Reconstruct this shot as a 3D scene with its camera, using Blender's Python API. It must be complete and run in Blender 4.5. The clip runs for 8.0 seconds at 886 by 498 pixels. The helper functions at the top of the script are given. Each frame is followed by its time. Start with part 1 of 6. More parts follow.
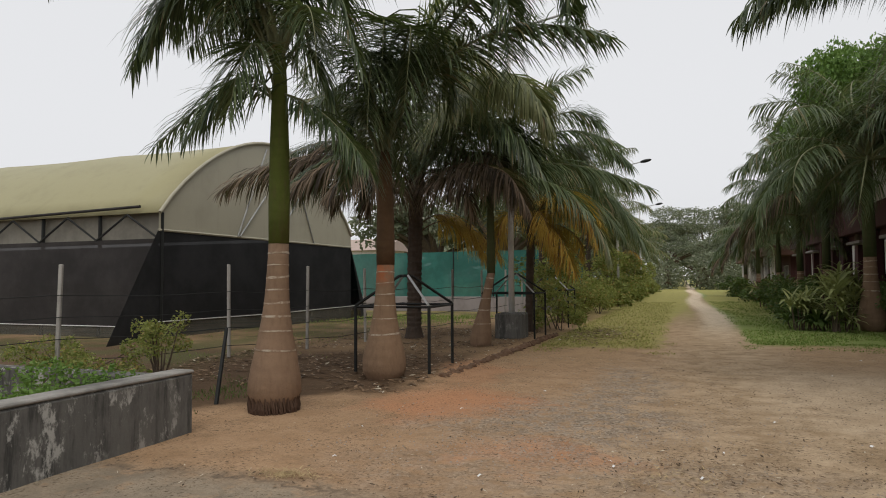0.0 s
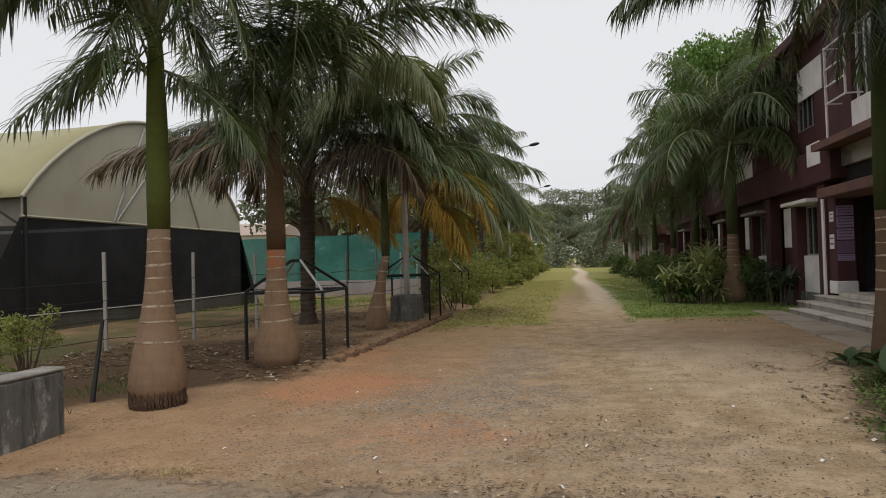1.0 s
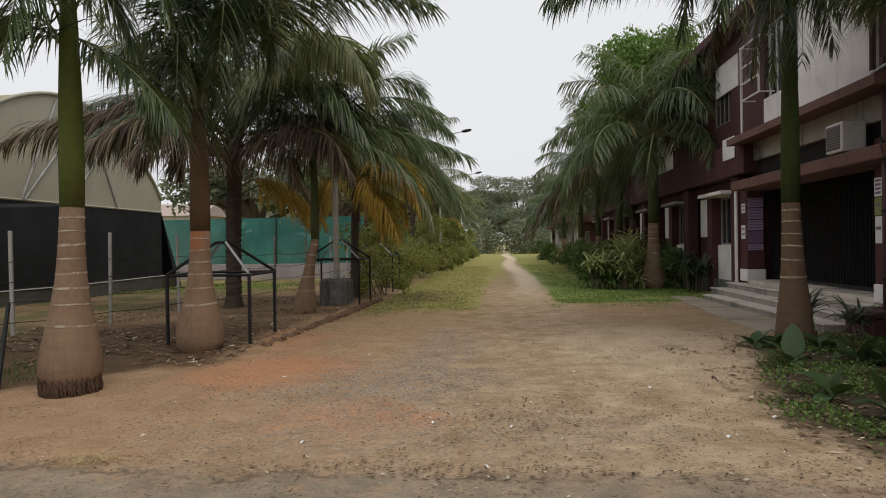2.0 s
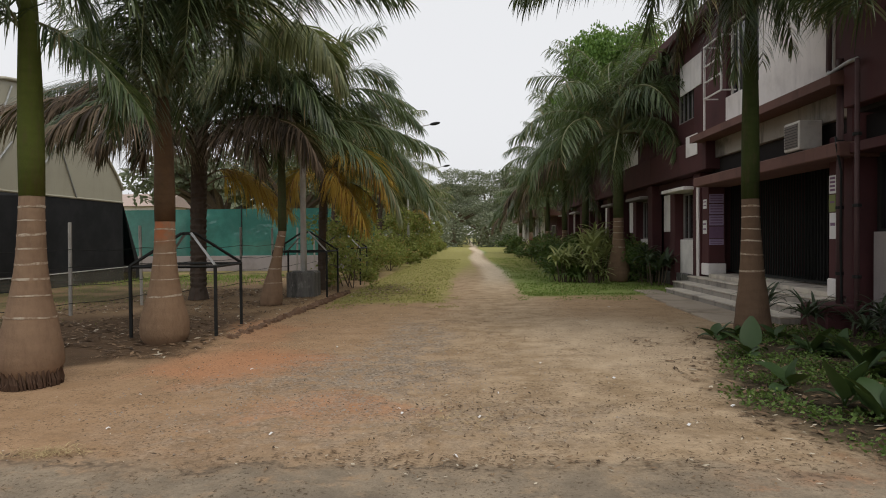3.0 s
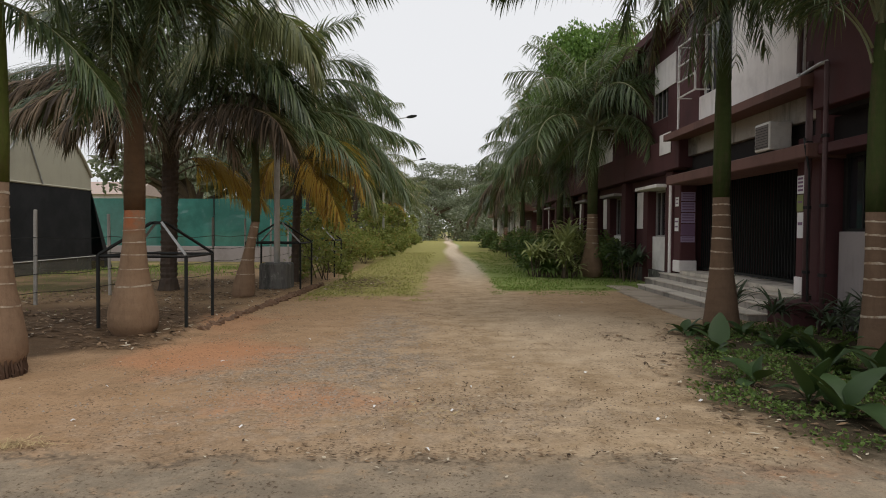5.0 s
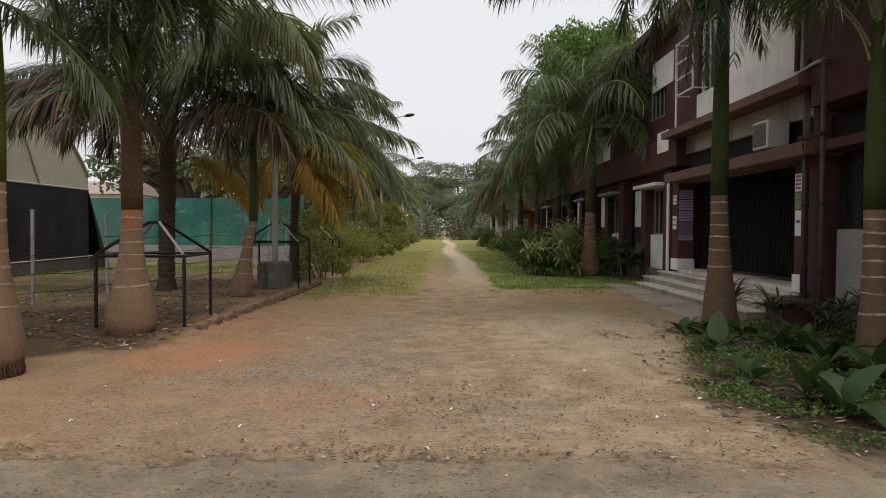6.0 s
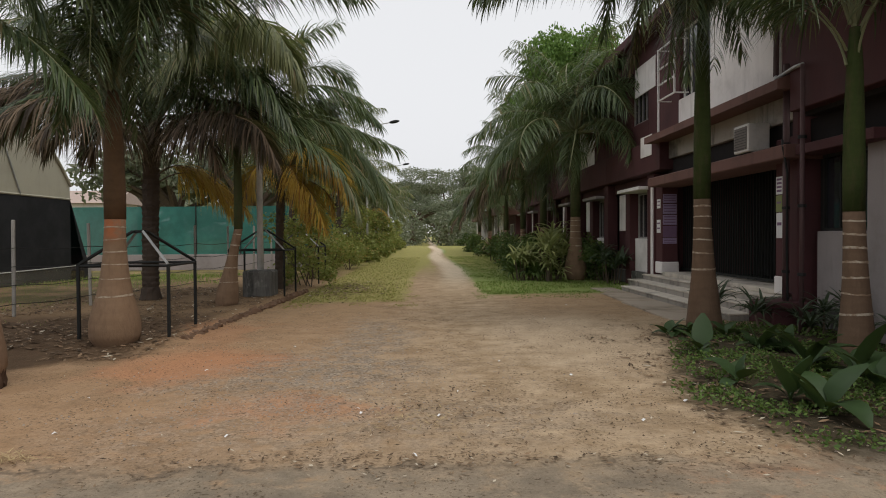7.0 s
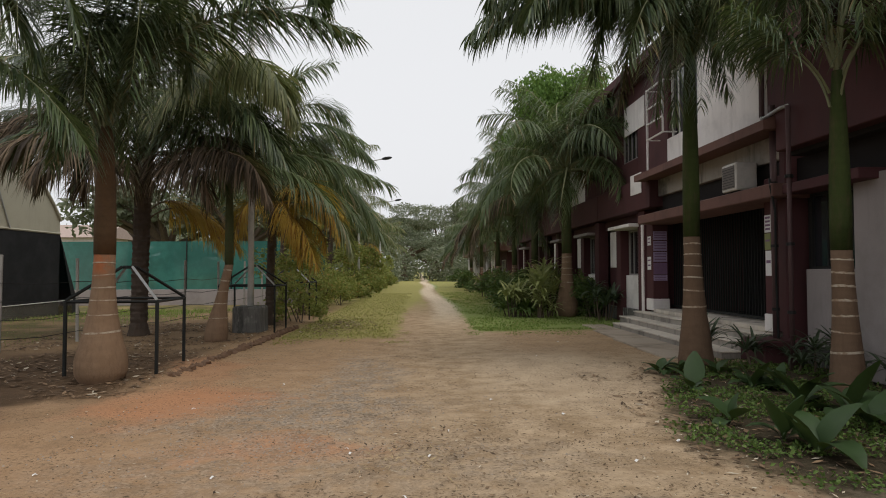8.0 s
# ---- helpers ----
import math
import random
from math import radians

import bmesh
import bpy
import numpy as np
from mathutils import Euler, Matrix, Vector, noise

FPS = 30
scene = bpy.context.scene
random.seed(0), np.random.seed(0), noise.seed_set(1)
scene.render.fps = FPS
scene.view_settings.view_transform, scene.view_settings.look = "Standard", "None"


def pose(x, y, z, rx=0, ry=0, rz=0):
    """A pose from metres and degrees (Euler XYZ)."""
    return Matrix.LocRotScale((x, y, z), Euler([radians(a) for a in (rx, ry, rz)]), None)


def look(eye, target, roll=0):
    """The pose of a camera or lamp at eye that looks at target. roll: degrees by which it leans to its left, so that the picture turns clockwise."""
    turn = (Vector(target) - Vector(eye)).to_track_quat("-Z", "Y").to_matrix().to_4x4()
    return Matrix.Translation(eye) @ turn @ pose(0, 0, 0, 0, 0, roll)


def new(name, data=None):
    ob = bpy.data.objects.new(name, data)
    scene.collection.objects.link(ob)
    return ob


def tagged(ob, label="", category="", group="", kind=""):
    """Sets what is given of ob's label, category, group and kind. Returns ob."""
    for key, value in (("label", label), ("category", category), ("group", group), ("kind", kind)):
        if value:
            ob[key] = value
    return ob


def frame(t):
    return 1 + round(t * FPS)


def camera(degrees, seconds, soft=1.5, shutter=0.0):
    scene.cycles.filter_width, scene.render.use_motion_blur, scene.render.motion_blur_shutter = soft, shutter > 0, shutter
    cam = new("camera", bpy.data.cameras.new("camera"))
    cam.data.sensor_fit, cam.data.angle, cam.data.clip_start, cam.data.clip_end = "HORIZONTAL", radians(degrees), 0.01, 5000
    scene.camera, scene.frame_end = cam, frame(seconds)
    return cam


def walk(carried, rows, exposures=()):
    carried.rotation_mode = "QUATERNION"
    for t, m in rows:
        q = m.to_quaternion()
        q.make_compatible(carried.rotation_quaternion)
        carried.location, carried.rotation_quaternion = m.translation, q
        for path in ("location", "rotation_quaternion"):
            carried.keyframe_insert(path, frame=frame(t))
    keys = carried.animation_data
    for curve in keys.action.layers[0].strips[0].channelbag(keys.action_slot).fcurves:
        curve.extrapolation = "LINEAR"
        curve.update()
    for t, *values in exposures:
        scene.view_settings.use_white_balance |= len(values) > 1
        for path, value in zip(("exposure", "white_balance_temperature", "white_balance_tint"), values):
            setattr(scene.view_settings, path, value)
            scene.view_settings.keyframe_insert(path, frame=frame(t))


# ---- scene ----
cam = camera(69.11, 8.0, soft=1.0)
PATH = [
    (0.0, pose(-0.007, 0.021, 1.601, 92.75, 0.39, 20.50)),
    (0.5, pose(-0.005, 0.047, 1.597, 91.76, 0.99, 14.46)),
    (1.0, pose(0.013, 0.040, 1.600, 91.05, 1.64, 11.24)),
    (1.5, pose(0.021, 0.037, 1.598, 90.22, 1.04, 8.04)),
    (2.0, pose(0.020, 0.031, 1.593, 89.58, 0.85, 5.10)),
    (3.5, pose(-0.009, -0.025, 1.588, 88.85, 0.10, 1.53)),
    (4.0, pose(-0.000, -0.000, 1.592, 89.16, -0.29, 0.81)),
    (4.5, pose(0.002, -0.003, 1.586, 88.62, -0.52, 0.09)),
    (6.0, pose(-0.008, 0.006, 1.586, 88.25, -0.28, -0.21)),
    (6.5, pose(0.010, 0.003, 1.593, 89.25, 0.19, -1.00)),
    (7.0, pose(-0.002, -0.007, 1.590, 88.77, 0.35, -1.43)),
    (7.5, pose(-0.001, -0.003, 1.600, 88.95, 0.34, -1.79)),
    (8.0, pose(0.001, -0.007, 1.608, 91.93, 0.14, -2.17)),
]
walk(cam, PATH, [(0.0, -0.08), (2.0, -0.03), (3.5, 0.0), (8.0, 0.0)])

# ---------------------------------------------------------------- light
world = bpy.data.worlds.new("overcast")
world.use_nodes = True
scene.world = world
wn, wl = world.node_tree.nodes, world.node_tree.links
wn.clear()
sky = wn.new("ShaderNodeTexSky")
sky.sky_type, sky.sun_disc = "NISHITA", False
sky.sun_elevation, sky.sun_rotation = radians(59), radians(146)
sky.air_density, sky.dust_density = 1.0, 6.0
grey = wn.new("ShaderNodeHueSaturation")
grey.inputs["Saturation"].default_value = 0.10
back = wn.new("ShaderNodeBackground")
back.inputs["Strength"].default_value = 0.10
mixs = wn.new("ShaderNodeMix")
mixs.data_type = "RGBA"
mixs.inputs[0].default_value = 0.75
mixs.inputs[7].default_value = (10.1, 10.2, 10.5, 1)
outw = wn.new("ShaderNodeOutputWorld")
wl.new(sky.outputs[0], grey.inputs["Color"])
wl.new(grey.outputs[0], mixs.inputs[6])
wl.new(mixs.outputs[2], back.inputs["Color"])
wl.new(back.outputs[0], outw.inputs[0])
sun = bpy.data.lights.new("sun", "SUN")
sun.energy, sun.angle, sun.color = 1.1, radians(35), (1.0, 0.94, 0.84)
sun_ob = new("sun", sun)
sun_ob.matrix_world = look((8, -12, 24), (0, 0, 0))

# ---------------------------------------------------------------- materials


class Nodes:
    """A small wrapper round a node material."""

    def __init__(self, name, rough=0.9, metal=0.0, spec=0.3):
        self.mat = bpy.data.materials.new(name)
        self.mat.use_nodes = True
        self.t = self.mat.node_tree
        self.b = self.t.nodes["Principled BSDF"]
        self.b.inputs["Roughness"].default_value = rough
        self.b.inputs["Metallic"].default_value = metal
        self.b.inputs["Specular IOR Level"].default_value = spec
        self.pos = self.t.nodes.new("ShaderNodeNewGeometry").outputs["Position"]
        self.coord = self.t.nodes.new("ShaderNodeTexCoord").outputs["Object"]

    def put(self, socket, value):
        if isinstance(value, (int, float)):
            socket.default_value = value
        elif isinstance(value, (tuple, list)):
            socket.default_value = (*value, 1) if len(value) == 3 and len(socket.default_value) == 4 else value
        else:
            self.t.links.new(value, socket)

    def noise(self, scale, detail=4, rough=0.6, coord=None, stretch=None):
        n = self.t.nodes.new("ShaderNodeTexNoise")
        n.inputs["Scale"].default_value, n.inputs["Detail"].default_value = scale, detail
        n.inputs["Roughness"].default_value = rough
        src = coord or self.pos
        if stretch:
            m = self.t.nodes.new("ShaderNodeMapping")
            m.inputs["Scale"].default_value = stretch
            self.t.links.new(src, m.inputs[0])
            src = m.outputs[0]
        self.t.links.new(src, n.inputs["Vector"])
        return n.outputs[0]

    def voronoi(self, scale, out="Distance", coord=None):
        n = self.t.nodes.new("ShaderNodeTexVoronoi")
        n.inputs["Scale"].default_value = scale
        self.t.links.new(coord or self.pos, n.inputs["Vector"])
        return n.outputs[out]

    def math(self, op, a, b=0.0, clamp=False):
        n = self.t.nodes.new("ShaderNodeMath")
        n.operation, n.use_clamp = op, clamp
        self.put(n.inputs[0], a)
        self.put(n.inputs[1], b)
        return n.outputs[0]

    def step(self, v, lo, hi):
        """0 below lo, 1 above hi, smooth between (lo may exceed hi)."""
        n = self.t.nodes.new("ShaderNodeMapRange")
        n.interpolation_type = "SMOOTHSTEP"
        flip = lo > hi
        self.put(n.inputs[0], v)
        self.put(n.inputs[1], min(lo, hi))
        self.put(n.inputs[2], max(lo, hi))
        self.put(n.inputs[3], 1.0 if flip else 0.0)
        self.put(n.inputs[4], 0.0 if flip else 1.0)
        return n.outputs[0]

    def mix(self, f, a, b, kind="MIX"):
        n = self.t.nodes.new("ShaderNodeMix")
        n.data_type, n.blend_type = "RGBA", kind
        self.put(n.inputs[0], f)
        self.put(n.inputs[6], a)
        self.put(n.inputs[7], b)
        return n.outputs[2]

    def xyz(self, v=None):
        n = self.t.nodes.new("ShaderNodeSeparateXYZ")
        self.t.links.new(v or self.pos, n.inputs[0])
        return n.outputs

    def random(self, island=False):
        if island:
            return self.t.nodes.new("ShaderNodeNewGeometry").outputs["Random Per Island"]
        return self.t.nodes.new("ShaderNodeObjectInfo").outputs["Random"]

    def bump(self, h, strength=0.5, dist=0.02):
        n = self.t.nodes.new("ShaderNodeBump")
        n.inputs["Strength"].default_value, n.inputs["Distance"].default_value = strength, dist
        self.t.links.new(h, n.inputs["Height"])
        self.t.links.new(n.outputs[0], self.b.inputs["Normal"])
        return self

    def done(self, colour):
        self.put(self.b.inputs["Base Color"], colour)
        return self.mat


def painted(name, c, dirt=(0.12, 0.10, 0.08), amount=0.5, rough=0.8, streak=True):
    """Weathered paint or plaster: cloudy, with rain streaks."""
    n = Nodes(name, rough)
    big = n.step(n.noise(0.8, 5, 0.65), 0.45, 0.75)
    st = n.step(n.noise(3.0, 5, 0.7, stretch=(1, 1, 0.12)), 0.5, 0.8)
    col = n.mix(n.math("MULTIPLY", big, amount), c, dirt)
    if streak:
        col = n.mix(n.math("MULTIPLY", st, amount), col, dirt)
    fine = n.noise(60, 3)
    col = n.mix(0.18, col, n.mix(fine, (0, 0, 0), (1, 1, 1)), "OVERLAY")
    n.bump(fine, 0.15, 0.01)
    return n.done(col)


def leafy(name, a, b, dead=None, rough=0.45, glow=0.25, share=0.1):
    """Leaves: each island its own tone between a and b, some dead; light passes through."""
    n = Nodes(name, rough, 0, 0.3)
    r = n.random(True)
    r2 = n.random()
    col = n.mix(r, a, b)
    col = n.mix(n.math("MULTIPLY", r2, 0.35), col, n.mix(0.5, a, (0.02, 0.04, 0.015)))
    if dead:
        col = n.mix(n.step(n.math("FRACT", n.math("MULTIPLY", r, 7.3)), 1 - share, 1 - share + 0.03), col, dead)
    col = n.mix(0.25, col, n.mix(n.noise(9, 3), (0, 0, 0), (1, 1, 1)), "OVERLAY")
    n.put(n.b.inputs["Base Color"], col)
    tr = n.t.nodes.new("ShaderNodeBsdfTranslucent")
    n.put(tr.inputs[0], n.mix(0.5, col, (0.12, 0.16, 0.02)))
    m = n.t.nodes.new("ShaderNodeMixShader")
    m.inputs[0].default_value = glow
    n.t.links.new(n.b.outputs[0], m.inputs[1])
    n.t.links.new(tr.outputs[0], m.inputs[2])
    n.t.links.new(m.outputs[0], n.t.nodes["Material Output"].inputs[0])
    return n.mat


def ground_material():
    n = Nodes("packed earth", 0.97, 0, 0.15)
    x, y, _ = n.xyz()
    w = n.math("MULTIPLY", n.math("SUBTRACT", n.noise(0.55, 5, 0.65), 0.5), 3.2)
    w2 = n.math("MULTIPLY", n.math("SUBTRACT", n.noise(3.0, 4, 0.65), 0.5), 0.9)
    wx, wy = n.math("ADD", x, w2), n.math("ADD", y, w2)

    def spot(cx, cy, rx, ry, soft=0.5):
        dx = n.math("DIVIDE", n.math("SUBTRACT", n.math("ADD", x, w), cx), rx)
        dy = n.math("DIVIDE", n.math("SUBTRACT", n.math("ADD", y, w), cy), ry)
        d = n.math("SQRT", n.math("ADD", n.math("MULTIPLY", dx, dx), n.math("MULTIPLY", dy, dy)))
        return n.step(d, 1 + soft, 1 - soft)

    def both(a, b):
        return n.math("MULTIPLY", a, b)

    fine = n.noise(45, 5, 0.7)
    mid = n.noise(2.2, 6, 0.7)
    col = n.mix(n.step(mid, 0.3, 0.7), (0.285, 0.20, 0.118), (0.47, 0.355, 0.235))
    col = n.mix(n.math("MULTIPLY", n.step(wx, 1.2, -2.8), 0.75), col, n.mix(mid, (0.27, 0.16, 0.085), (0.40, 0.25, 0.145)))
    # brown soil under the trees and behind the kerb, darkened for crown shade
    shaded_soil = n.mix(n.noise(5, 5, 0.7), (0.058, 0.035, 0.02), (0.15, 0.095, 0.055))
    col = n.mix(both(n.step(wx, -3.5, -4.3), n.step(n.math("ADD", wy, n.math("MULTIPLY", n.math("MAXIMUM", n.math("SUBTRACT", -4.6, x), 0.0), 1.4)), 7.9, 8.7)), col, shaded_soil)
    # the brown belt where the lane meets the open yard
    col = n.mix(both(n.step(wy, 11.2, 13.2), n.math("MULTIPLY", n.step(n.math("ABSOLUTE", n.math("SUBTRACT", wx, 0.5)), 0.8, 2.0), 0.7)), col, (0.33, 0.22, 0.125))
    # reddish laterite
    red = (0.46, 0.21, 0.105)
    for cx, cy, rx, ry, a in ((-2.9, 8.0, 0.9, 0.9, 0.7), (-1.2, 5.9, 0.8, 0.5, 0.55), (2.49, 4.00, 0.8, 0.5, 0.7), (-3.4, 10.5, 0.5, 1.4, 0.35)):
        col = n.mix(n.math("MULTIPLY", spot(cx, cy, rx, ry), a), col, red)
    # worn grey gravel
    stones = n.mix(n.voronoi(34, "Color"), (0.11, 0.09, 0.07), (0.44, 0.355, 0.27))
    for cx, cy, rx, ry, a in ((-0.9, 9.8, 0.45, 2.6, 0.8), (-1.3, 7.4, 1.2, 1.3, 0.8), (-0.6, 5.4, 2.2, 0.7, 0.5)):
        col = n.mix(n.math("MULTIPLY", both(spot(cx, cy, rx, ry), n.step(n.noise(6, 4), 0.35, 0.6)), a), col, stones)
    # pale dust of the foot track
    col = n.mix(n.math("MULTIPLY", spot(2.2, 10.0, 1.2, 2.5), 0.5), col, (0.52, 0.41, 0.29))
    # dark verge soil on the side of the building, tree shade included in colour
    verge = n.step(n.math("SUBTRACT", n.math("SUBTRACT", wx, n.math("MULTIPLY", n.math("MAXIMUM", n.math("SUBTRACT", y, 6.2), 0.0), 0.36)), n.math("MULTIPLY", n.math("MAXIMUM", n.math("SUBTRACT", 6.2, y), 0.0), 0.25)), 2.15, 2.75)
    verge = both(verge, n.step(wy, 11.5, 10.2))
    col = n.mix(verge, col, n.mix(n.noise(6, 5, 0.7), (0.022, 0.022, 0.012), (0.075, 0.056, 0.034)))
    # grass
    turf = n.mix(n.noise(4, 6, 0.75), (0.21, 0.20, 0.055), (0.38, 0.345, 0.12))
    turf2 = n.mix(n.noise(4, 6, 0.75), (0.12, 0.185, 0.04), (0.24, 0.31, 0.085))
    far = n.step(wy, 22.0, 45.0)
    lx = n.math("SUBTRACT", wx, n.math("MULTIPLY", far, 0.9))
    left = both(both(n.step(lx, -0.35, -0.75), n.step(wx, -3.6, -3.1)), n.step(wy, 14.9, 15.9))
    col = n.mix(n.math("MULTIPLY", left, 0.9), col, turf)
    rx_ = n.math("ADD", wx, n.math("MULTIPLY", far, 0.1))
    right = both(n.step(rx_, 1.35, 1.7), n.step(wy, 16.6, 17.6))
    col = n.mix(n.math("MULTIPLY", right, 0.92), col, turf2)
    # beyond the yard only a narrow sandy track winds through the grass
    bendx = n.math("MULTIPLY", n.math("SINE", n.math("MULTIPLY", y, 0.16)), 0.28)
    off = n.math("ABSOLUTE", n.math("SUBTRACT", n.math("ADD", wx, bendx), 0.9))
    patch = n.math("MULTIPLY", n.noise(0.5, 5, 0.7), 1.1)
    worn = both(n.step(n.math("SUBTRACT", off, patch), 0.0, 0.4), n.step(y, 22, 38))
    col = n.mix(n.math("MULTIPLY", worn, 0.85), col, turf)
    col = n.mix(both(n.step(off, 0.75, 0.2), n.math("MULTIPLY", n.step(y, 16, 28), 0.75)), col, (0.68, 0.57, 0.43))
    col = n.mix(both(n.step(wx, -7.6, -9.5), n.math("MULTIPLY", n.step(n.noise(0.6, 4), 0.4, 0.6), 0.75)), col, (0.075, 0.085, 0.03))
    # asphalt edge under dust
    tar = n.mix(n.step(n.noise(1.2, 5, 0.7), 0.35, 0.7), (0.19, 0.155, 0.115), (0.33, 0.265, 0.19))
    tar = n.mix(n.math("MULTIPLY", n.step(n.voronoi(70), 0.25, 0.1), 0.35), tar, (0.09, 0.085, 0.08))
    edge = n.math("ADD", wy, n.math("MULTIPLY", w, 0.22))
    col = n.mix(n.math("MULTIPLY", n.step(edge, 4.75, 4.1), n.step(n.noise(3.5, 5, 0.7), 0.25, 0.5)), col, tar)
    crack = both(n.step(n.math("ABSOLUTE", n.math("SUBTRACT", edge, 4.42)), 0.09, 0.0), n.step(n.noise(1.5, 4), 0.45, 0.6))
    col = n.mix(n.math("MULTIPLY", crack, 0.6), col, (0.07, 0.06, 0.05))
    # grit and litter specks
    blot = n.math("MULTIPLY", n.step(n.noise(1.3, 7, 0.75), 0.48, 0.66), 0.38)
    col = n.mix(blot, col, n.mix(0.55, col, (0.10, 0.07, 0.045)))
    crumbs = both(n.step(n.noise(26, 4, 0.7), 0.545, 0.64), n.step(n.noise(1.7, 4, 0.6), 0.40, 0.56))
    col = n.mix(n.math("MULTIPLY", crumbs, 0.85), col, (0.075, 0.05, 0.03))
    col = n.mix(n.math("MULTIPLY", n.step(n.noise(14, 6, 0.75), 0.52, 0.72), 0.45), col, (0.16, 0.115, 0.075))
    col = n.mix(n.math("MULTIPLY", n.step(n.voronoi(11), 0.16, 0.05), 0.5), col, (0.11, 0.08, 0.055))
    col = n.mix(0.35, col, n.mix(fine, (0, 0, 0), (1, 1, 1)), "OVERLAY")
    grit = both(n.step(n.noise(60, 3, 0.7), 0.58, 0.68), n.step(n.noise(2.6, 4, 0.6), 0.35, 0.6))
    col = n.mix(n.math("MULTIPLY", grit, 0.55), col, (0.085, 0.06, 0.04))
    pale = n.step(n.noise(38, 3, 0.7, stretch=(1, 1.3, 1)), 0.66, 0.74)
    col = n.mix(n.math("MULTIPLY", pale, 0.4), col, (0.60, 0.50, 0.38))
    h = n.math("ADD", n.math("MULTIPLY", fine, 0.5), n.noise(8, 5, 0.7))
    n.bump(h, 0.55, 0.03)
    return n.done(col)


def trunk_material(name, a, b, orange=0.0):
    n = Nodes(name, 0.9, 0, 0.2)
    _, _, z = n.xyz(n.coord)
    col = n.mix(n.noise(5, 5, 0.7, n.coord), a, b)
    streak = n.step(n.noise(14, 5, 0.75, n.coord, (1, 1, 0.18)), 0.45, 0.75)
    col = n.mix(n.math("MULTIPLY", streak, 0.45), col, (0.10, 0.06, 0.04))
    if orange:
        band = n.math("MULTIPLY", n.step(z, 1.45, 1.7), n.step(n.noise(3, 4, 0.6, n.coord), 0.4, 0.6))
        col = n.mix(n.math("MULTIPLY", band, orange), col, (0.42, 0.11, 0.03))
    bands = n.step(n.noise(2.2, 3, 0.5, n.coord, (0.4, 0.4, 4.0)), 0.42, 0.68)
    col = n.mix(n.math("MULTIPLY", bands, 0.16), col, tuple(v * 0.5 for v in a))
    h = n.noise(30, 5, 0.7, n.coord, (1, 1, 0.6))
    n.bump(h, 0.6, 0.02)
    return n.done(col)


def plain(name, c, rough=0.6, metal=0.0, vary=0.25, spec=0.3):
    n = Nodes(name, rough, metal, spec)
    f = n.noise(7, 5, 0.7)
    n.bump(n.noise(40, 3), 0.15, 0.005)
    return n.done(n.mix(n.math("MULTIPLY", n.step(f, 0.4, 0.75), vary), c, tuple(v * 0.35 for v in c)))


def woven(name, c, see, scale=(140, 140, 140)):
    """Shade net: a fine weave that lets some light through its holes."""
    n = Nodes(name, 0.8, 0, 0.2)
    col = n.mix(n.math("MULTIPLY", n.step(n.noise(0.7, 5, 0.7), 0.35, 0.7), 0.6), c, tuple(min(1, v * 1.9 + 0.01) for v in c))
    n.put(n.b.inputs["Base Color"], col)
    hole = n.t.nodes.new("ShaderNodeBsdfTransparent")
    m = n.t.nodes.new("ShaderNodeMixShader")
    n.put(m.inputs[0], n.math("MULTIPLY", n.math("ADD", 0.6, n.noise(1.2, 3)), see))
    n.t.links.new(n.b.outputs[0], m.inputs[1])
    n.t.links.new(hole.outputs[0], m.inputs[2])
    n.t.links.new(m.outputs[0], n.t.nodes["Material Output"].inputs[0])
    return n.mat


def mouldy(name):
    """Old plaster, black with mould in clouds and drips, worn pale in patches."""
    n = Nodes(name, 0.92, 0, 0.2)
    col = n.mix(n.noise(2.5, 6, 0.7), (0.085, 0.082, 0.076), (0.18, 0.172, 0.157))
    drip = n.step(n.noise(4.5, 6, 0.75, stretch=(1, 1, 0.14)), 0.42, 0.66)
    col = n.mix(n.math("MULTIPLY", drip, 0.8), col, (0.028, 0.028, 0.027))
    pale = n.math("MULTIPLY", n.step(n.noise(5, 6, 0.75, stretch=(1, 1, 0.5)), 0.52, 0.62), n.step(n.noise(0.9, 3), 0.42, 0.6))
    col = n.mix(pale, col, (0.38, 0.37, 0.34))
    n.bump(n.noise(22, 6, 0.7), 0.4, 0.02)
    return n.done(col)


def scar():
    """Leaf scar: chalky, worn through to the bark in places."""
    n = Nodes("pale leaf scar", 0.95, 0, 0.1)
    return n.done(n.mix(n.step(n.noise(9, 5, 0.7), 0.36, 0.62), (0.24, 0.165, 0.11), (0.46, 0.395, 0.31)))


def glass_material():
    n = Nodes("window glass", 0.06, 0, 0.6)
    return n.done(n.mix(n.noise(1.5, 3), (0.012, 0.013, 0.016), (0.03, 0.03, 0.035)))


